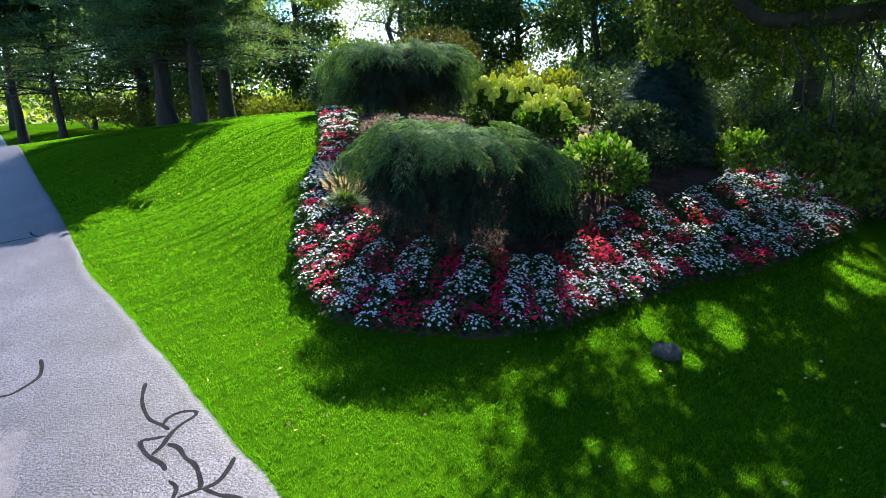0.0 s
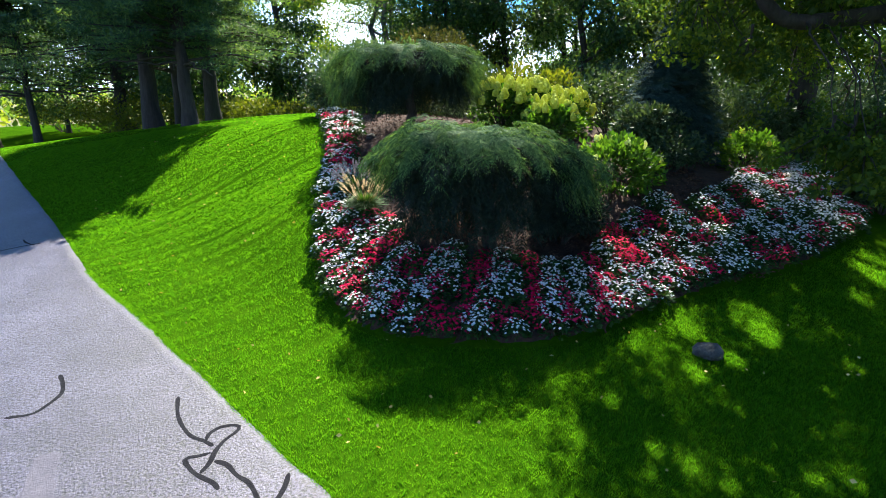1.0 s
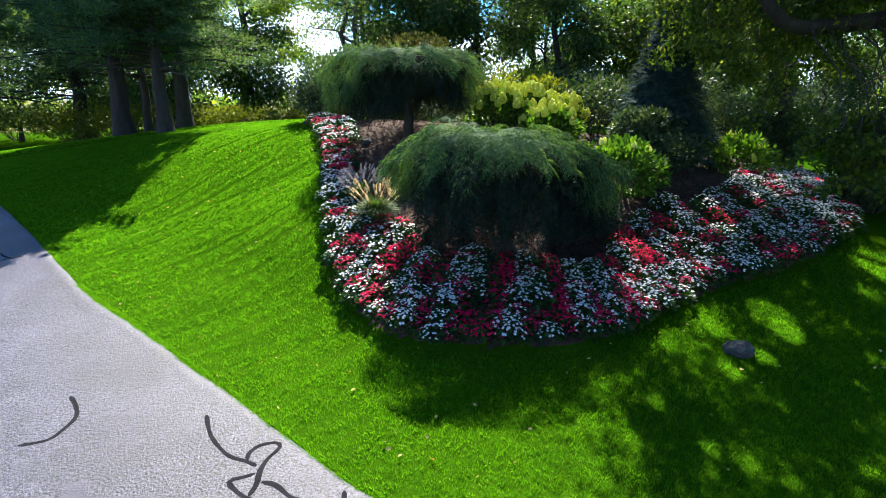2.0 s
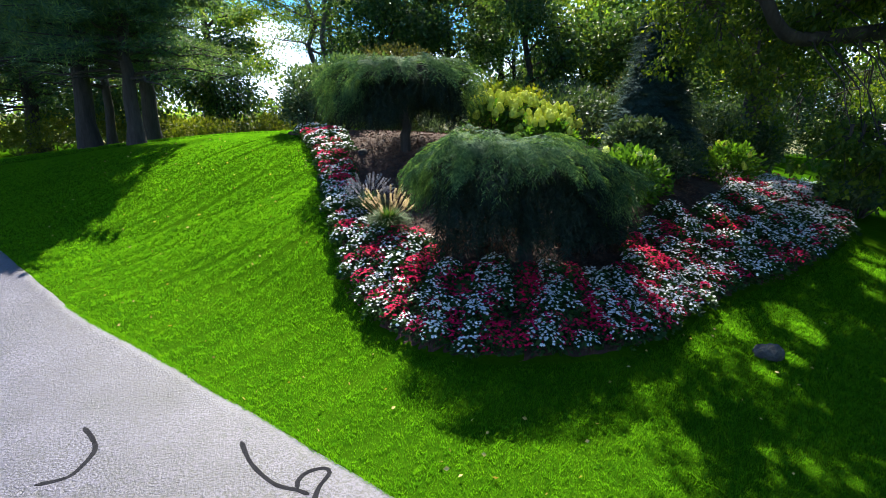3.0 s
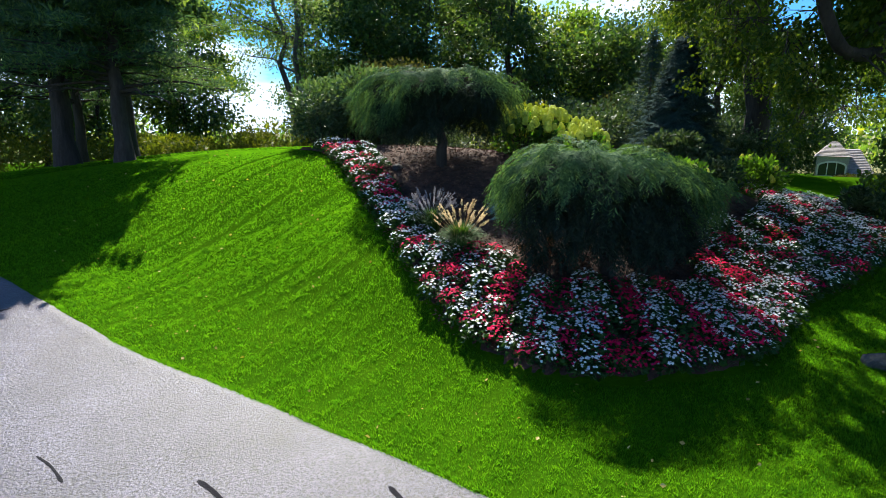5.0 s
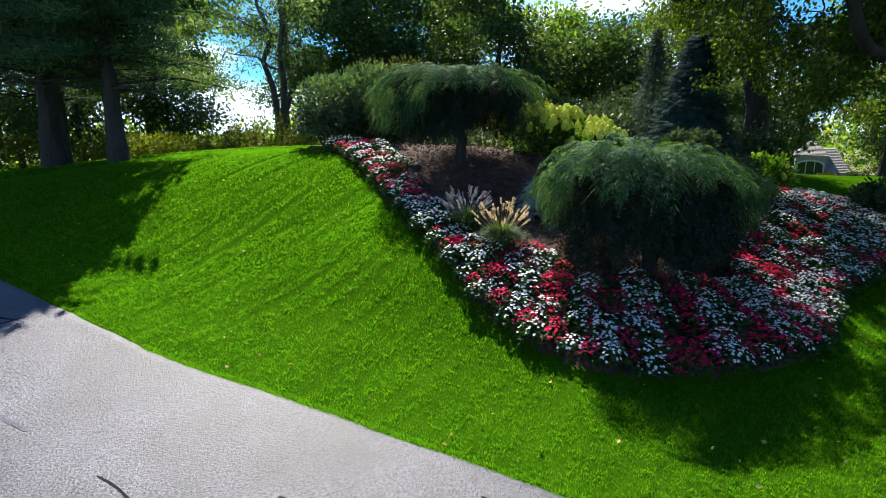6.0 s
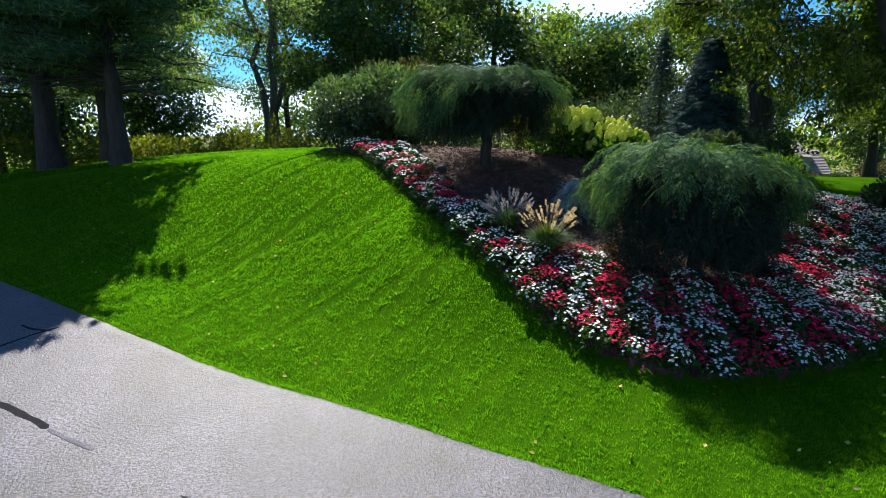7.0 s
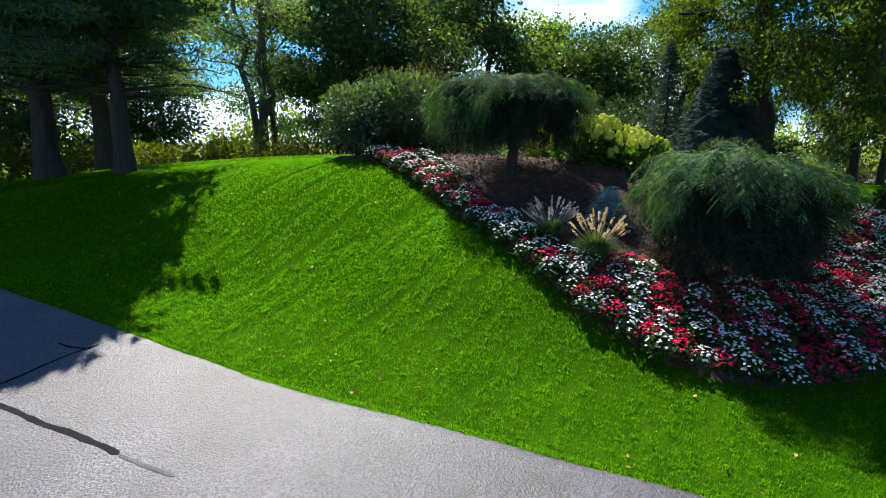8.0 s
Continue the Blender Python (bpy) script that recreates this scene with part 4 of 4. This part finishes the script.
big = "panicle hydrangea covered in yellow-green flower cones"
hydrangea((1.25, 13.9), 0.72, 0.98, 91, 54, mat_hyd_head, big, 0.138)
hydrangea((2.05, 14.25), 0.80, 1.06, 92, 58, mat_hyd_head, big, 0.138)
hydrangea((2.9, 14.4), 0.82, 1.06, 93, 58, mat_hyd_head, big, 0.138)
hydrangea((2.4, 13.1), 0.72, 0.72, 94, 26, mat_hyd_head, "lower panicle hydrangea with yellow-green cones and large leaves", 0.13)
hydrangea((3.1, 10.7), 0.85, 1.02, 95, 15, mat_hyd_white, "green hydrangea with a few rounded white heads", 0.07, 2400)
hydrangea((6.75, 12.3), 0.68, 1.0, 96, 8, mat_hyd_head, "bright green hydrangea with few flower heads in sunlight", 0.08)


def fountain_grass(at, R, H, seed, n_plume, label, n_blade=420, plume_mat=mat_plume):
    rng = np.random.default_rng(seed)
    x0, y0 = at
    fg = thing("fountain_grass", label, "ornamental grass", (x0, y0, hz(x0, y0) + 0.02), group="fountain grasses")

    def arch(n, reach, top, droop):
        g = rng.uniform(0, 2 * np.pi, n)
        q = np.sqrt(rng.uniform(0.1, 1, n)) * reach
        h = top * rng.uniform(0.72, 1.05, n) * (1 - 0.25 * (q / reach) ** 2)
        foot = np.column_stack([0.12 * np.cos(g), 0.12 * np.sin(g), 0 * g])
        mid = np.column_stack([0.42 * q * np.cos(g), 0.42 * q * np.sin(g), 0.62 * h])
        tip = np.column_stack([q * np.cos(g), q * np.sin(g), h * (1 - droop * q / reach)])
        return g, foot, mid, tip

    g, foot, mid, tip = arch(n_blade, R, H * 0.85, 0.4)
    w = np.column_stack([-np.sin(g), np.cos(g), 0 * g]) * 0.006
    V = np.stack([foot - w, foot + w, mid + w, mid - w, mid - w, mid + w, tip + w * 0.15, tip - w * 0.15], 1).reshape(-1, 3)
    part("blades", mesh_of("blades", V, np.arange(len(V)).reshape(-1, 4), mat_reed), fg)
    g, foot, mid, tip = arch(n_plume, R * 0.82, H, 0.06)
    pieces = []
    for i in range(n_plume):
        a = (tip[i] - mid[i]) / np.linalg.norm(tip[i] - mid[i])
        L = rng.uniform(0.11, 0.17)
        pieces.append(tube(np.array([foot[i], mid[i], tip[i]]), [0.003, 0.002, 0.002], 3))
        m = 64
        s = rng.uniform(0, 1, m)
        P = tip[i] + a * (s * L)[:, None]
        out = unit(np.cross(rng.normal(0, 1, (m, 3)), a)) + a * 0.6
        pieces.append(leaves(P, out, 0.024, 0.010, rng, 0.15))
    part("plumes", mesh_of("plumes", *joined(pieces), plume_mat), fg, "feathery plumes")
    return fg


fountain_grass((-1.75, 9.6), 0.46, 0.80, 101, 46, "fountain grass with buff plumes catching the sun", 900)
fountain_grass((-2.0, 10.45), 0.45, 0.66, 102, 60, "smaller grey-green fountain grass, shade put into its grey plumes", 520, mat_plume_shade)


def rock(name, at, sx, sy, sz, seed, label, sink=0.25):
    rng = np.random.default_rng(seed)
    bm = bmesh.new()
    bmesh.ops.create_icosphere(bm, subdivisions=3, radius=1.0)
    off = rng.uniform(0, 50, 3)
    for v in bm.verts:
        d = Vector(v.co)
        k = 1 + 0.28 * noise.noise(d * 1.1 + Vector(off)) + 0.10 * noise.noise(d * 3.3 + Vector(off))
        v.co = Vector((d.x * sx * k, d.y * sy * k, max(-0.45, d.z * k) * sz))
    me = bpy.data.meshes.new(name)
    bm.to_mesh(me)
    bm.free()
    me.materials.append(mat_rock)
    ob = new(name, me)
    ob.matrix_basis = pose(at[0], at[1], hz(*at) + sz * sink, 0, 0, seed * 37)
    return tagged(ob, label, "rock")


rock("rock", (2.88, 6.32), 0.20, 0.15, 0.15, 4, "grey fieldstone half sunk in the lawn", 0.12)
rock("stone", (-1.92, 13.58), 0.16, 0.11, 0.10, 7, "small flat stone on the bark mulch")

# rust-coloured ground cover under the low hemlock
rng = np.random.default_rng(111)
mat_rust = leaf_material("coral_bells_leaves", (0.035, 0.017, 0.014), (0.085, 0.04, 0.034), (0.20, 0.12, 0.095), 0.3, 0.6, 3.0)
for i, (x, y) in enumerate([(-0.35, 9.15), (-0.05, 9.45), (0.35, 9.55), (0.75, 9.8), (1.1, 9.9), (-0.55, 9.4), (0.1, 9.85), (-0.8, 8.95), (-0.15, 8.85)]):
    n = 220
    cover = thing("coral_bells", "low rust-brown leafy clump in the mulch", "ground cover", (x, y, hz(x, y) + 0.02), group="coral bells")
    th, q = rng.uniform(0, 2 * np.pi, n), np.sqrt(rng.uniform(0, 1, n))
    P = np.column_stack([0.24 * q * np.cos(th), 0.24 * q * np.sin(th), 0.15 * (1 - 0.6 * q * q) * rng.uniform(0.4, 1, n)])
    part("foliage", mesh_of("foliage", *leaves(P, np.column_stack([np.cos(th), np.sin(th), 0.4 + 0 * th]), 0.06, 0.045, rng, 0.6), mat_rust), cover)

shrub("rhododendron", (8.3, 10.2), 1.05, 0.95, 121, mat_shrub_dark, "dark glossy broadleaf shrub at the end of the bed", 4200, 0.13, 0.055)
shrub("yew_shrub", (0.5, 17.2), 1.1, 1.1, 123, mat_shrub_dark, "olive-green low shrub behind the weeping tree", 2200, 0.09, 0.05)
shrub("yew_shrub", (-1.0, 17.9), 1.1, 1.1, 124, mat_shrub_brown, "olive-green low shrub behind the weeping tree", 2200, 0.09, 0.05)
# the next two are added lobes standing in for the low hemlock's right skirt
shrub("yew_shrub", (1.75, 9.6), 0.60, 1.35, 129, mat_hemlock_shade, "dark feathery mound filling out the weeping hemlock's right side", 9000, 0.10, 0.035)
shrub("yew_shrub", (1.62, 9.2), 0.72, 0.95, 128, mat_hemlock_shade, "low dark mound filling out the weeping hemlock's right side", 5200, 0.09, 0.03)
for x, y, r, h, k in ((4.3, 12.3, 0.8, 1.25, 1), (6.5, 14.7, 1.1, 1.9, 2), (8.4, 15.2, 1.2, 2.2, 3), (9.8, 15.1, 0.9, 2.0, 4)):
    shrub("holly_shrub", (x, y), r, h, 160 + k, mat_shrub_dark, "dense dark evergreen shrub in the shade under the oak", 4200, 0.12, 0.065)
shrub("holly_shrub", (4.5, 11.4), 0.75, 1.0, 125, mat_shrub_dark, "dark evergreen shrub among the hydrangeas", 2000, 0.09, 0.05)
shrub("holly_shrub", (-3.3, 17.2), 1.0, 1.5, 126, mat_shrub_dark, "dark glossy evergreen shrub at the head of the bed", 3000, 0.10, 0.05)
shrub("holly_shrub", (-1.4, 18.9), 1.7, 2.5, 127, mat_shrub_dark, "dark glossy evergreen shrub at the head of the bed", 4200, 0.11, 0.06)
for i, (x, y, r, h, m) in enumerate([(19.5, 25.0, 2.0, 3.6, mat_shrub_dark), (17.0, 23.2, 1.7, 3.0, mat_shrub_dark), (5.2, 17.2, 1.6, 2.4, mat_shrub_dark), (8.2, 18.8, 2.0, 3.0, mat_shrub_dark), (3.2, 18.6, 1.5, 2.2, mat_shrub_yellow), (10.5, 22.5, 2.2, 3.0, mat_shrub_dark), (7.0, 22.5, 2.0, 2.6, mat_shrub_dark), (12.5, 19.8, 1.6, 2.4, mat_shrub_dark), (14.8, 21.0, 1.5, 2.4, mat_shrub_dark), (11.5, 25.0, 2.2, 3.4, mat_shrub_brown),
                                     (20, 39, 3, 3.6, mat_shrub_dark), (25.5, 38, 3, 3.6, mat_shrub_dark), (31, 37, 3, 3.8, mat_shrub_dark), (36, 33, 3, 3.6, mat_shrub_dark), (40, 29, 3, 3.6, mat_shrub_dark), (13.5, 28.5, 2.5, 3.2, mat_shrub_dark), (17.0, 30.5, 2.5, 3.0, mat_shrub_dark), (21.5, 34.0, 2.5, 3.0, mat_shrub_dark), (9.5, 29.0, 2.6, 3.4, mat_shrub_dark)]):
    shrub("border_shrub", (x, y), r, h, 130 + i, m, "leafy shrub in the border before the wood", 2600, 0.15, 0.09, group="border shrubs")
spruce((-0.35, 11.0), 0.75, 0.42, 141, "dwarf pale blue spruce beside the weeping hemlock", leaf_material("blue_needles", (0.10, 0.16, 0.17), (0.19, 0.28, 0.30), (0.30, 0.42, 0.45), 0.1, 0.7), 420, "dwarf_spruce", 0.12)

# ---- garden house far behind the oak ----
hx, hy = 29.0, 28.8
hb = hz(hx, hy)
hut = thing("garden_house", "small shingled garden house with an arched white window", "building", (hx, hy, hb + 0.75), math.degrees(math.atan2(-0.777, 0.63)))
hut.scale = (0.72, 0.72, 0.72)


def shingle_slope(a, b, c, d, n):
    """Courses of shingles from eave a-b to ridge d-c, each lapping the one below."""
    a, b, c, d = (np.array(p, dtype=float) for p in (a, b, c, d))
    nrm = unit(np.cross(b - a, d - a))
    V, F = [], []
    for i in range(n):
        s0, s1 = i / n, (i + 1.25) / n
        s1 = min(s1, 1.0)
        k = len(V)
        V += [a + (d - a) * s0 + nrm * 0.07, b + (c - b) * s0 + nrm * 0.07, b + (c - b) * s1 + nrm * 0.01, a + (d - a) * s1 + nrm * 0.01, a + (d - a) * s0, b + (c - b) * s0]
        F += [[k, k + 1, k + 2, k + 3], [k + 4, k + 5, k + 1, k]]
    return np.array(V), F


def hip(x0, x1, y0, y1, z0, z1, inset_x, inset_y, n):
    xr0, xr1, yr = x0 + inset_x, x1 - inset_x, (y0 + y1) / 2
    A, B, C, D = (x0, y0, z0), (x1, y0, z0), (x1, y1, z0), (x0, y1, z0)
    P, Q = (xr0, yr, z1), (xr1, yr, z1)
    return joined([shingle_slope(A, B, Q, P, n), shingle_slope(B, C, Q, Q, n), shingle_slope(C, D, P, Q, n), shingle_slope(D, A, P, P, n)])


def box(x0, x1, y0, y1, z0, z1):
    V = [(x, y, z) for x in (x0, x1) for y in (y0, y1) for z in (z0, z1)]
    return np.array(V, dtype=float), [[0, 1, 3, 2], [4, 6, 7, 5], [0, 4, 5, 1], [2, 3, 7, 6], [0, 2, 6, 4], [1, 5, 7, 3]]


part("main_roof", mesh_of("main_roof", *hip(0.9, 4.3, -0.2, 4.6, 0.2, 2.35, 1.2, 0, 16), mat_shingle), hut, "weathered grey shingle roof")
part("wall", mesh_of("wall", *box(1.1, 4.1, 0.0, 4.4, -1.6, 0.35), mat_wall), hut)
part("bay", mesh_of("bay", *box(0.0, 2.35, -0.9, 3.0, -1.6, 1.75), mat_wall), hut)
part("bay_roof", mesh_of("bay_roof", *hip(-0.15, 2.5, -1.05, 3.1, 1.72, 3.0, 1.1, 0, 12), mat_shingle), hut, "steep weathered shingle roof")
th = np.linspace(0, math.pi, 15)
outer = np.column_stack([1.17 + 1.08 * np.cos(th), 0.95 + 0.42 * np.sin(th)])
outer = np.vstack([[2.25, 0.0], outer, [0.09, 0.0]])
inner = np.column_stack([1.17 + (outer[:, 0] - 1.17) * 0.88, np.maximum(0.1, outer[:, 1] * 0.90)])
V, F = [], []
for a, b in zip(outer, inner):
    V += [(a[0], -0.98, a[1]), (b[0], -0.98, b[1]), (b[0], -0.90, b[1]), (a[0], -0.90, a[1])]
for i in range(len(outer) - 1):
    k = 4 * i
    F += [[k, k + 4, k + 5, k + 1], [k + 1, k + 5, k + 6, k + 2], [k, k + 3, k + 7, k + 4]]
pieces = [(np.array(V), F), box(0.09, 2.25, -0.98, -0.90, 0.0, 0.1)] + [box(x - 0.035, x + 0.035, -0.96, -0.91, 0.05, 1.2) for x in (0.85, 1.5)]
hut_frame = part("window_frame", mesh_of("window_frame", *joined(pieces), mat_paint), hut, "white painted arched window frame")
for a, b in ((0.22, 0.815), (0.885, 1.465), (1.535, 2.12)):
    xs = np.linspace(a, b, 6)
    top = 0.86 + 0.36 * np.sqrt(np.maximum(0, 1 - ((xs - 1.17) / 0.97) ** 2))
    V = [(x, -0.925, 0.09) for x in xs] + [(x, -0.925, z) for x, z in zip(xs, top)]
    part("window_pane", mesh_of("window_pane", np.array(V), [[i, i + 1, i + 7, i + 6] for i in range(5)], m_glass), hut_frame, "dark window glass")
chest = new("storage_chest", mesh_of("storage_chest", *tube([(0, 0, 0), (0.02, 0, 0), (1.6, 0, 0), (1.62, 0, 0)], [0.05, 0.45, 0.45, 0.05], 14), mat_paint))
chest.matrix_basis = pose(hx + 5.0 * 0.63 + 2.2, hy - 5.0 * 0.777 + 1.2, hz(hx + 5.4, hy - 2.7) + 0.38, 0, 0, math.degrees(math.atan2(-0.777, 0.63)))
tagged(chest, "low white rounded garden tank beside the house", "tank")
for i, (x, y, r, h) in enumerate([(28.5, 26.4, 0.8, 0.6), (29.8, 25.2, 0.8, 0.6), (29.0, 22.6, 1.1, 0.9), (28.4, 20.6, 1.0, 0.8), (30.5, 24.0, 1.0, 1.0)]):
    shrub("clipped_shrub", (x, y), r, h, 150 + i, mat_shrub_dark if i % 2 else mat_shrub_brown, "low rounded shrub on the lawn by the garden house", 1100, 0.12, 0.08, group="shrubs by the garden house")

# ---- far woods round the horizon ----
rng = np.random.default_rng(161)
m = 1200
a = rng.uniform(0, 2 * np.pi, m)
d = rng.uniform(85, 150, m)
tall = 5.5 + 3.5 * np.sin(a * 9) + 2.5 * np.sin(a * 23 + 1)
C = np.column_stack([5 + d * np.sin(a), 12 + d * np.cos(a), 0 * a])
C[:, 2] = height(C[:, 0], C[:, 1]) + np.maximum(1.0, tall + 3) * rng.uniform(0.02, 1, m)
P = (C[:, None, :] + rng.normal(0, 1, (m, 26, 3)) * [2.2, 2.2, 1.3]).reshape(-1, 3)
P[:, 2] = np.maximum(P[:, 2], height(P[:, 0], P[:, 1]) + 0.1)
far_woods = new("far_woods", mesh_of("far_woods", *leaves(P, np.zeros_like(P), 1.3, 0.9, rng, 1.0), mat_maple))
tagged(far_woods, "distant hazy green woods along the horizon", "woods", kind="stuff")

# ---- drive details ----
rng = np.random.default_rng(171)
SEALS = [[(-3.66, 5.93), (-3.51, 5.56), (-3.27, 5.24), (-3.06, 5.12), (-2.95, 5.04)],
         [(-3.05, 5.13), (-3.06, 5.23), (-2.98, 5.34), (-2.82, 5.37), (-2.77, 5.29), (-2.86, 5.13), (-2.9, 4.97), (-2.9, 4.79), (-2.94, 4.65)],
         [(-2.94, 4.94), (-3.04, 4.9), (-3.16, 4.86), (-3.06, 4.72), (-2.94, 4.62), (-2.77, 4.52), (-2.69, 4.43)],
         [(-2.86, 4.82), (-2.72, 4.76), (-2.58, 4.61), (-2.45, 4.52), (-2.34, 4.37), (-2.26, 4.21), (-2.31, 4.16), (-2.42, 4.09)],
         [(-2.24, 4.19), (-2.13, 4.28), (-2.09, 4.45), (-2.09, 4.62)], [(-2.6, 4.3), (-2.48, 4.2), (-2.46, 4.0), (-2.5, 3.8)], [(-2.23, 4.2), (-2.05, 4.12), (-1.85, 4.08), (-1.6, 3.9)]]
SEALS2 = [[(-5.32, 6.46), (-5.16, 6.25), (-5.06, 6.04), (-5.09, 5.8), (-5.16, 5.66), (-5.4, 5.6)], [(-8.57, 11.3), (-8.81, 11.17), (-9.09, 10.93), (-9.31, 10.69), (-9.46, 10.55), (-10.2, 9.9)],
          [(-9.07, 11.54), (-8.9, 11.35), (-8.64, 11.2)], [(-10.0, 10.7), (-9.33, 10.02), (-9.11, 9.78), (-8.84, 9.46), (-8.59, 9.22), (-8.38, 8.98), (-8.23, 8.82), (-8.09, 8.63)], [(-6.83, 7.2), (-6.64, 6.99), (-6.46, 6.71)]]
for i, pts in enumerate(SEALS + SEALS2):
    w = 0.046 if i < len(SEALS) else (0.05, 0.045, 0.04, 0.075, 0.03)[i - len(SEALS)]
    part("crack_seal", mesh_of("crack_seal", *ribbon(pts, w, 0.002, rng), mat_seal), road, "black tar crack sealant")
part("crack_seal", mesh_of("crack_seal", *ribbon([(-8.09, 8.63), (-7.87, 8.38), (-7.69, 8.2), (-7.62, 8.13)], 0.05, 0.003, rng), mat_pale), road, "pale worn crack filler")
part("worn_patch", mesh_of("worn_patch", *ribbon([(-4.55, 5.0), (-4.4, 4.6), (-4.2, 4.3), (-4.0, 4.0), (-3.9, 3.7)], 0.24, 0.003, rng), mat_pale), road, "pale worn patch on the asphalt")

# ---- grass blades, fallen leaves, mulch chips ----
rng = np.random.default_rng(181)
edge_poly = [tuple(p) for p in edge] + [(-34, 44), (16, 44), (16, -8), (8, -8)]


def sow(n, x0, x1, y0, y1, hgt, wid):
    x, y = rng.uniform(x0, x1, n), rng.uniform(y0, y1, n)
    ok = inside(x, y, edge_poly) & ~inside(x, y, bed_line.tolist())
    x, y = x[ok], y[ok]
    lane = mow_lane(x, y)
    worn = np.clip(0.5 + 0.8 * np.sin(x * 0.9 + 1.3 * np.sin(y * 0.7)) * np.sin(y * 0.8 + 0.6 * x), 0, 1) * np.exp(-((x + 4) / 4) ** 2 - ((y - 10) / 5) ** 2)
    ok = rng.uniform(0, 1, len(x)) > (0.85 + 0.15 * worn) * (1 - lane) ** 1.1 * np.exp(-((x + 4.5) / 3.5) ** 4)
    x, y, lane = x[ok], y[ok], lane[ok]
    # blades of one tuft share a lean, a facing and a height
    cell = 0.06
    jx, jy = np.floor((x + 0.03 * np.sin(y * 31)) / cell), np.floor((y + 0.03 * np.sin(x * 27)) / cell)

    def chance(k):
        v = np.sin(jx * 127.1 + jy * 311.7 + k * 74.7) * 43758.5453
        return v - np.floor(v)

    tuft = chance(1)
    patch = 0.5 + 0.5 * np.sin(x * 9.1 + 2.3 * np.sin(y * 7.7)) * np.sin(y * 8.3 + 1.9 * np.sin(x * 6.1))
    ok = rng.uniform(0, 1, len(x)) < 0.62 + 0.38 * tuft
    h = hgt * (0.38 + 0.45 * tuft + 0.25 * patch + 0.45 * lane) * rng.uniform(0.65, 1.2, len(x))
    g = 2 * np.pi * chance(2) + rng.normal(0, 0.9, len(x))
    z = height(x, y) - 0.004
    w = wid * rng.uniform(0.7, 1.3, len(x))
    a = 2 * np.pi * chance(3)
    lx, ly = (0.55 * np.cos(a) + rng.normal(0, 0.3, len(x))) * h, (0.55 * np.sin(a) + rng.normal(0, 0.3, len(x))) * h
    V = np.stack([np.column_stack([x - w * np.cos(g), y - w * np.sin(g), z]), np.column_stack([x + w * np.cos(g), y + w * np.sin(g), z]), np.column_stack([x + lx, y + ly, z + h])], 1)[ok].reshape(-1, 3)
    return V


def lip(n):
    """Longer uncut grass leaning over the edge of the drive."""
    k = rng.integers(20, 130, n)
    u = rng.uniform(0, 1, (n, 1))
    q = edge[k] * (1 - u) + edge[k + 1] * u - norm[k] * rng.uniform(-0.03, 0.08, (n, 1))
    h = rng.uniform(0.015, 0.05, n)
    w = np.column_stack([rng.normal(0, 0.003, n), rng.normal(0, 0.003, n)])
    z = height(q[:, 0], q[:, 1])
    t = q + norm[k] * (h * rng.uniform(-0.2, 0.9, n))[:, None]
    return np.stack([np.column_stack([q - w, z]), np.column_stack([q + w, z]), np.column_stack([t, z + h])], 1).reshape(-1, 3)


V = np.concatenate([lip(14000), sow(1300000, -10, 7, 2.6, 12.5, 0.040, 0.0034), sow(420000, -14, 0, 11.0, 20.0, 0.036, 0.0058), sow(90000, -24, 2, 18.5, 30.0, 0.032, 0.012)])
grass = new("grass", mesh_of("grass", V, np.arange(len(V)).reshape(-1, 3), mat_blade))
tagged(grass, "short mown bright green grass blades", "grass", kind="stuff")
mat_fallen = leaf_material("fallen_leaves", (0.24, 0.15, 0.04), (0.42, 0.32, 0.11), (0.58, 0.50, 0.24), 0.2, 0.6, 3.0)
n = 420
x, y = rng.uniform(-9, 5, n), rng.uniform(4, 18, n)
ok = inside(x, y, edge_poly) & ~inside(x, y, bed_line.tolist())
x, y = x[ok], y[ok]
P = np.column_stack([x, y, height(x, y) + 0.05])
V, F = leaves(P, np.column_stack([rng.normal(0, 1, len(x)), rng.normal(0, 1, len(x)), 0 * x]), 0.055, 0.04, rng, 0.2)
tagged(new("fallen_leaves", mesh_of("fallen_leaves", V, F, mat_fallen)), "small dry yellow leaves scattered on the lawn", "leaves", kind="stuff")
n = 40000
x, y = rng.uniform(-3.4, 5, n), rng.uniform(8, 17, n)
ok = inside(x, y, bed_line.tolist())
x, y = x[ok], y[ok]
P = np.column_stack([x, y, height(x, y) + rng.uniform(0.035, 0.06, len(x))])
V, F = leaves(P, np.column_stack([rng.normal(0, 1, len(x)), rng.normal(0, 1, len(x)), rng.normal(0, 0.25, len(x))]), 0.055, 0.022, rng, 0.1)
tagged(new("mulch_chips", mesh_of("mulch_chips", V, F, mat_chip)), "brown shredded bark chips over the bed", "mulch", kind="stuff")
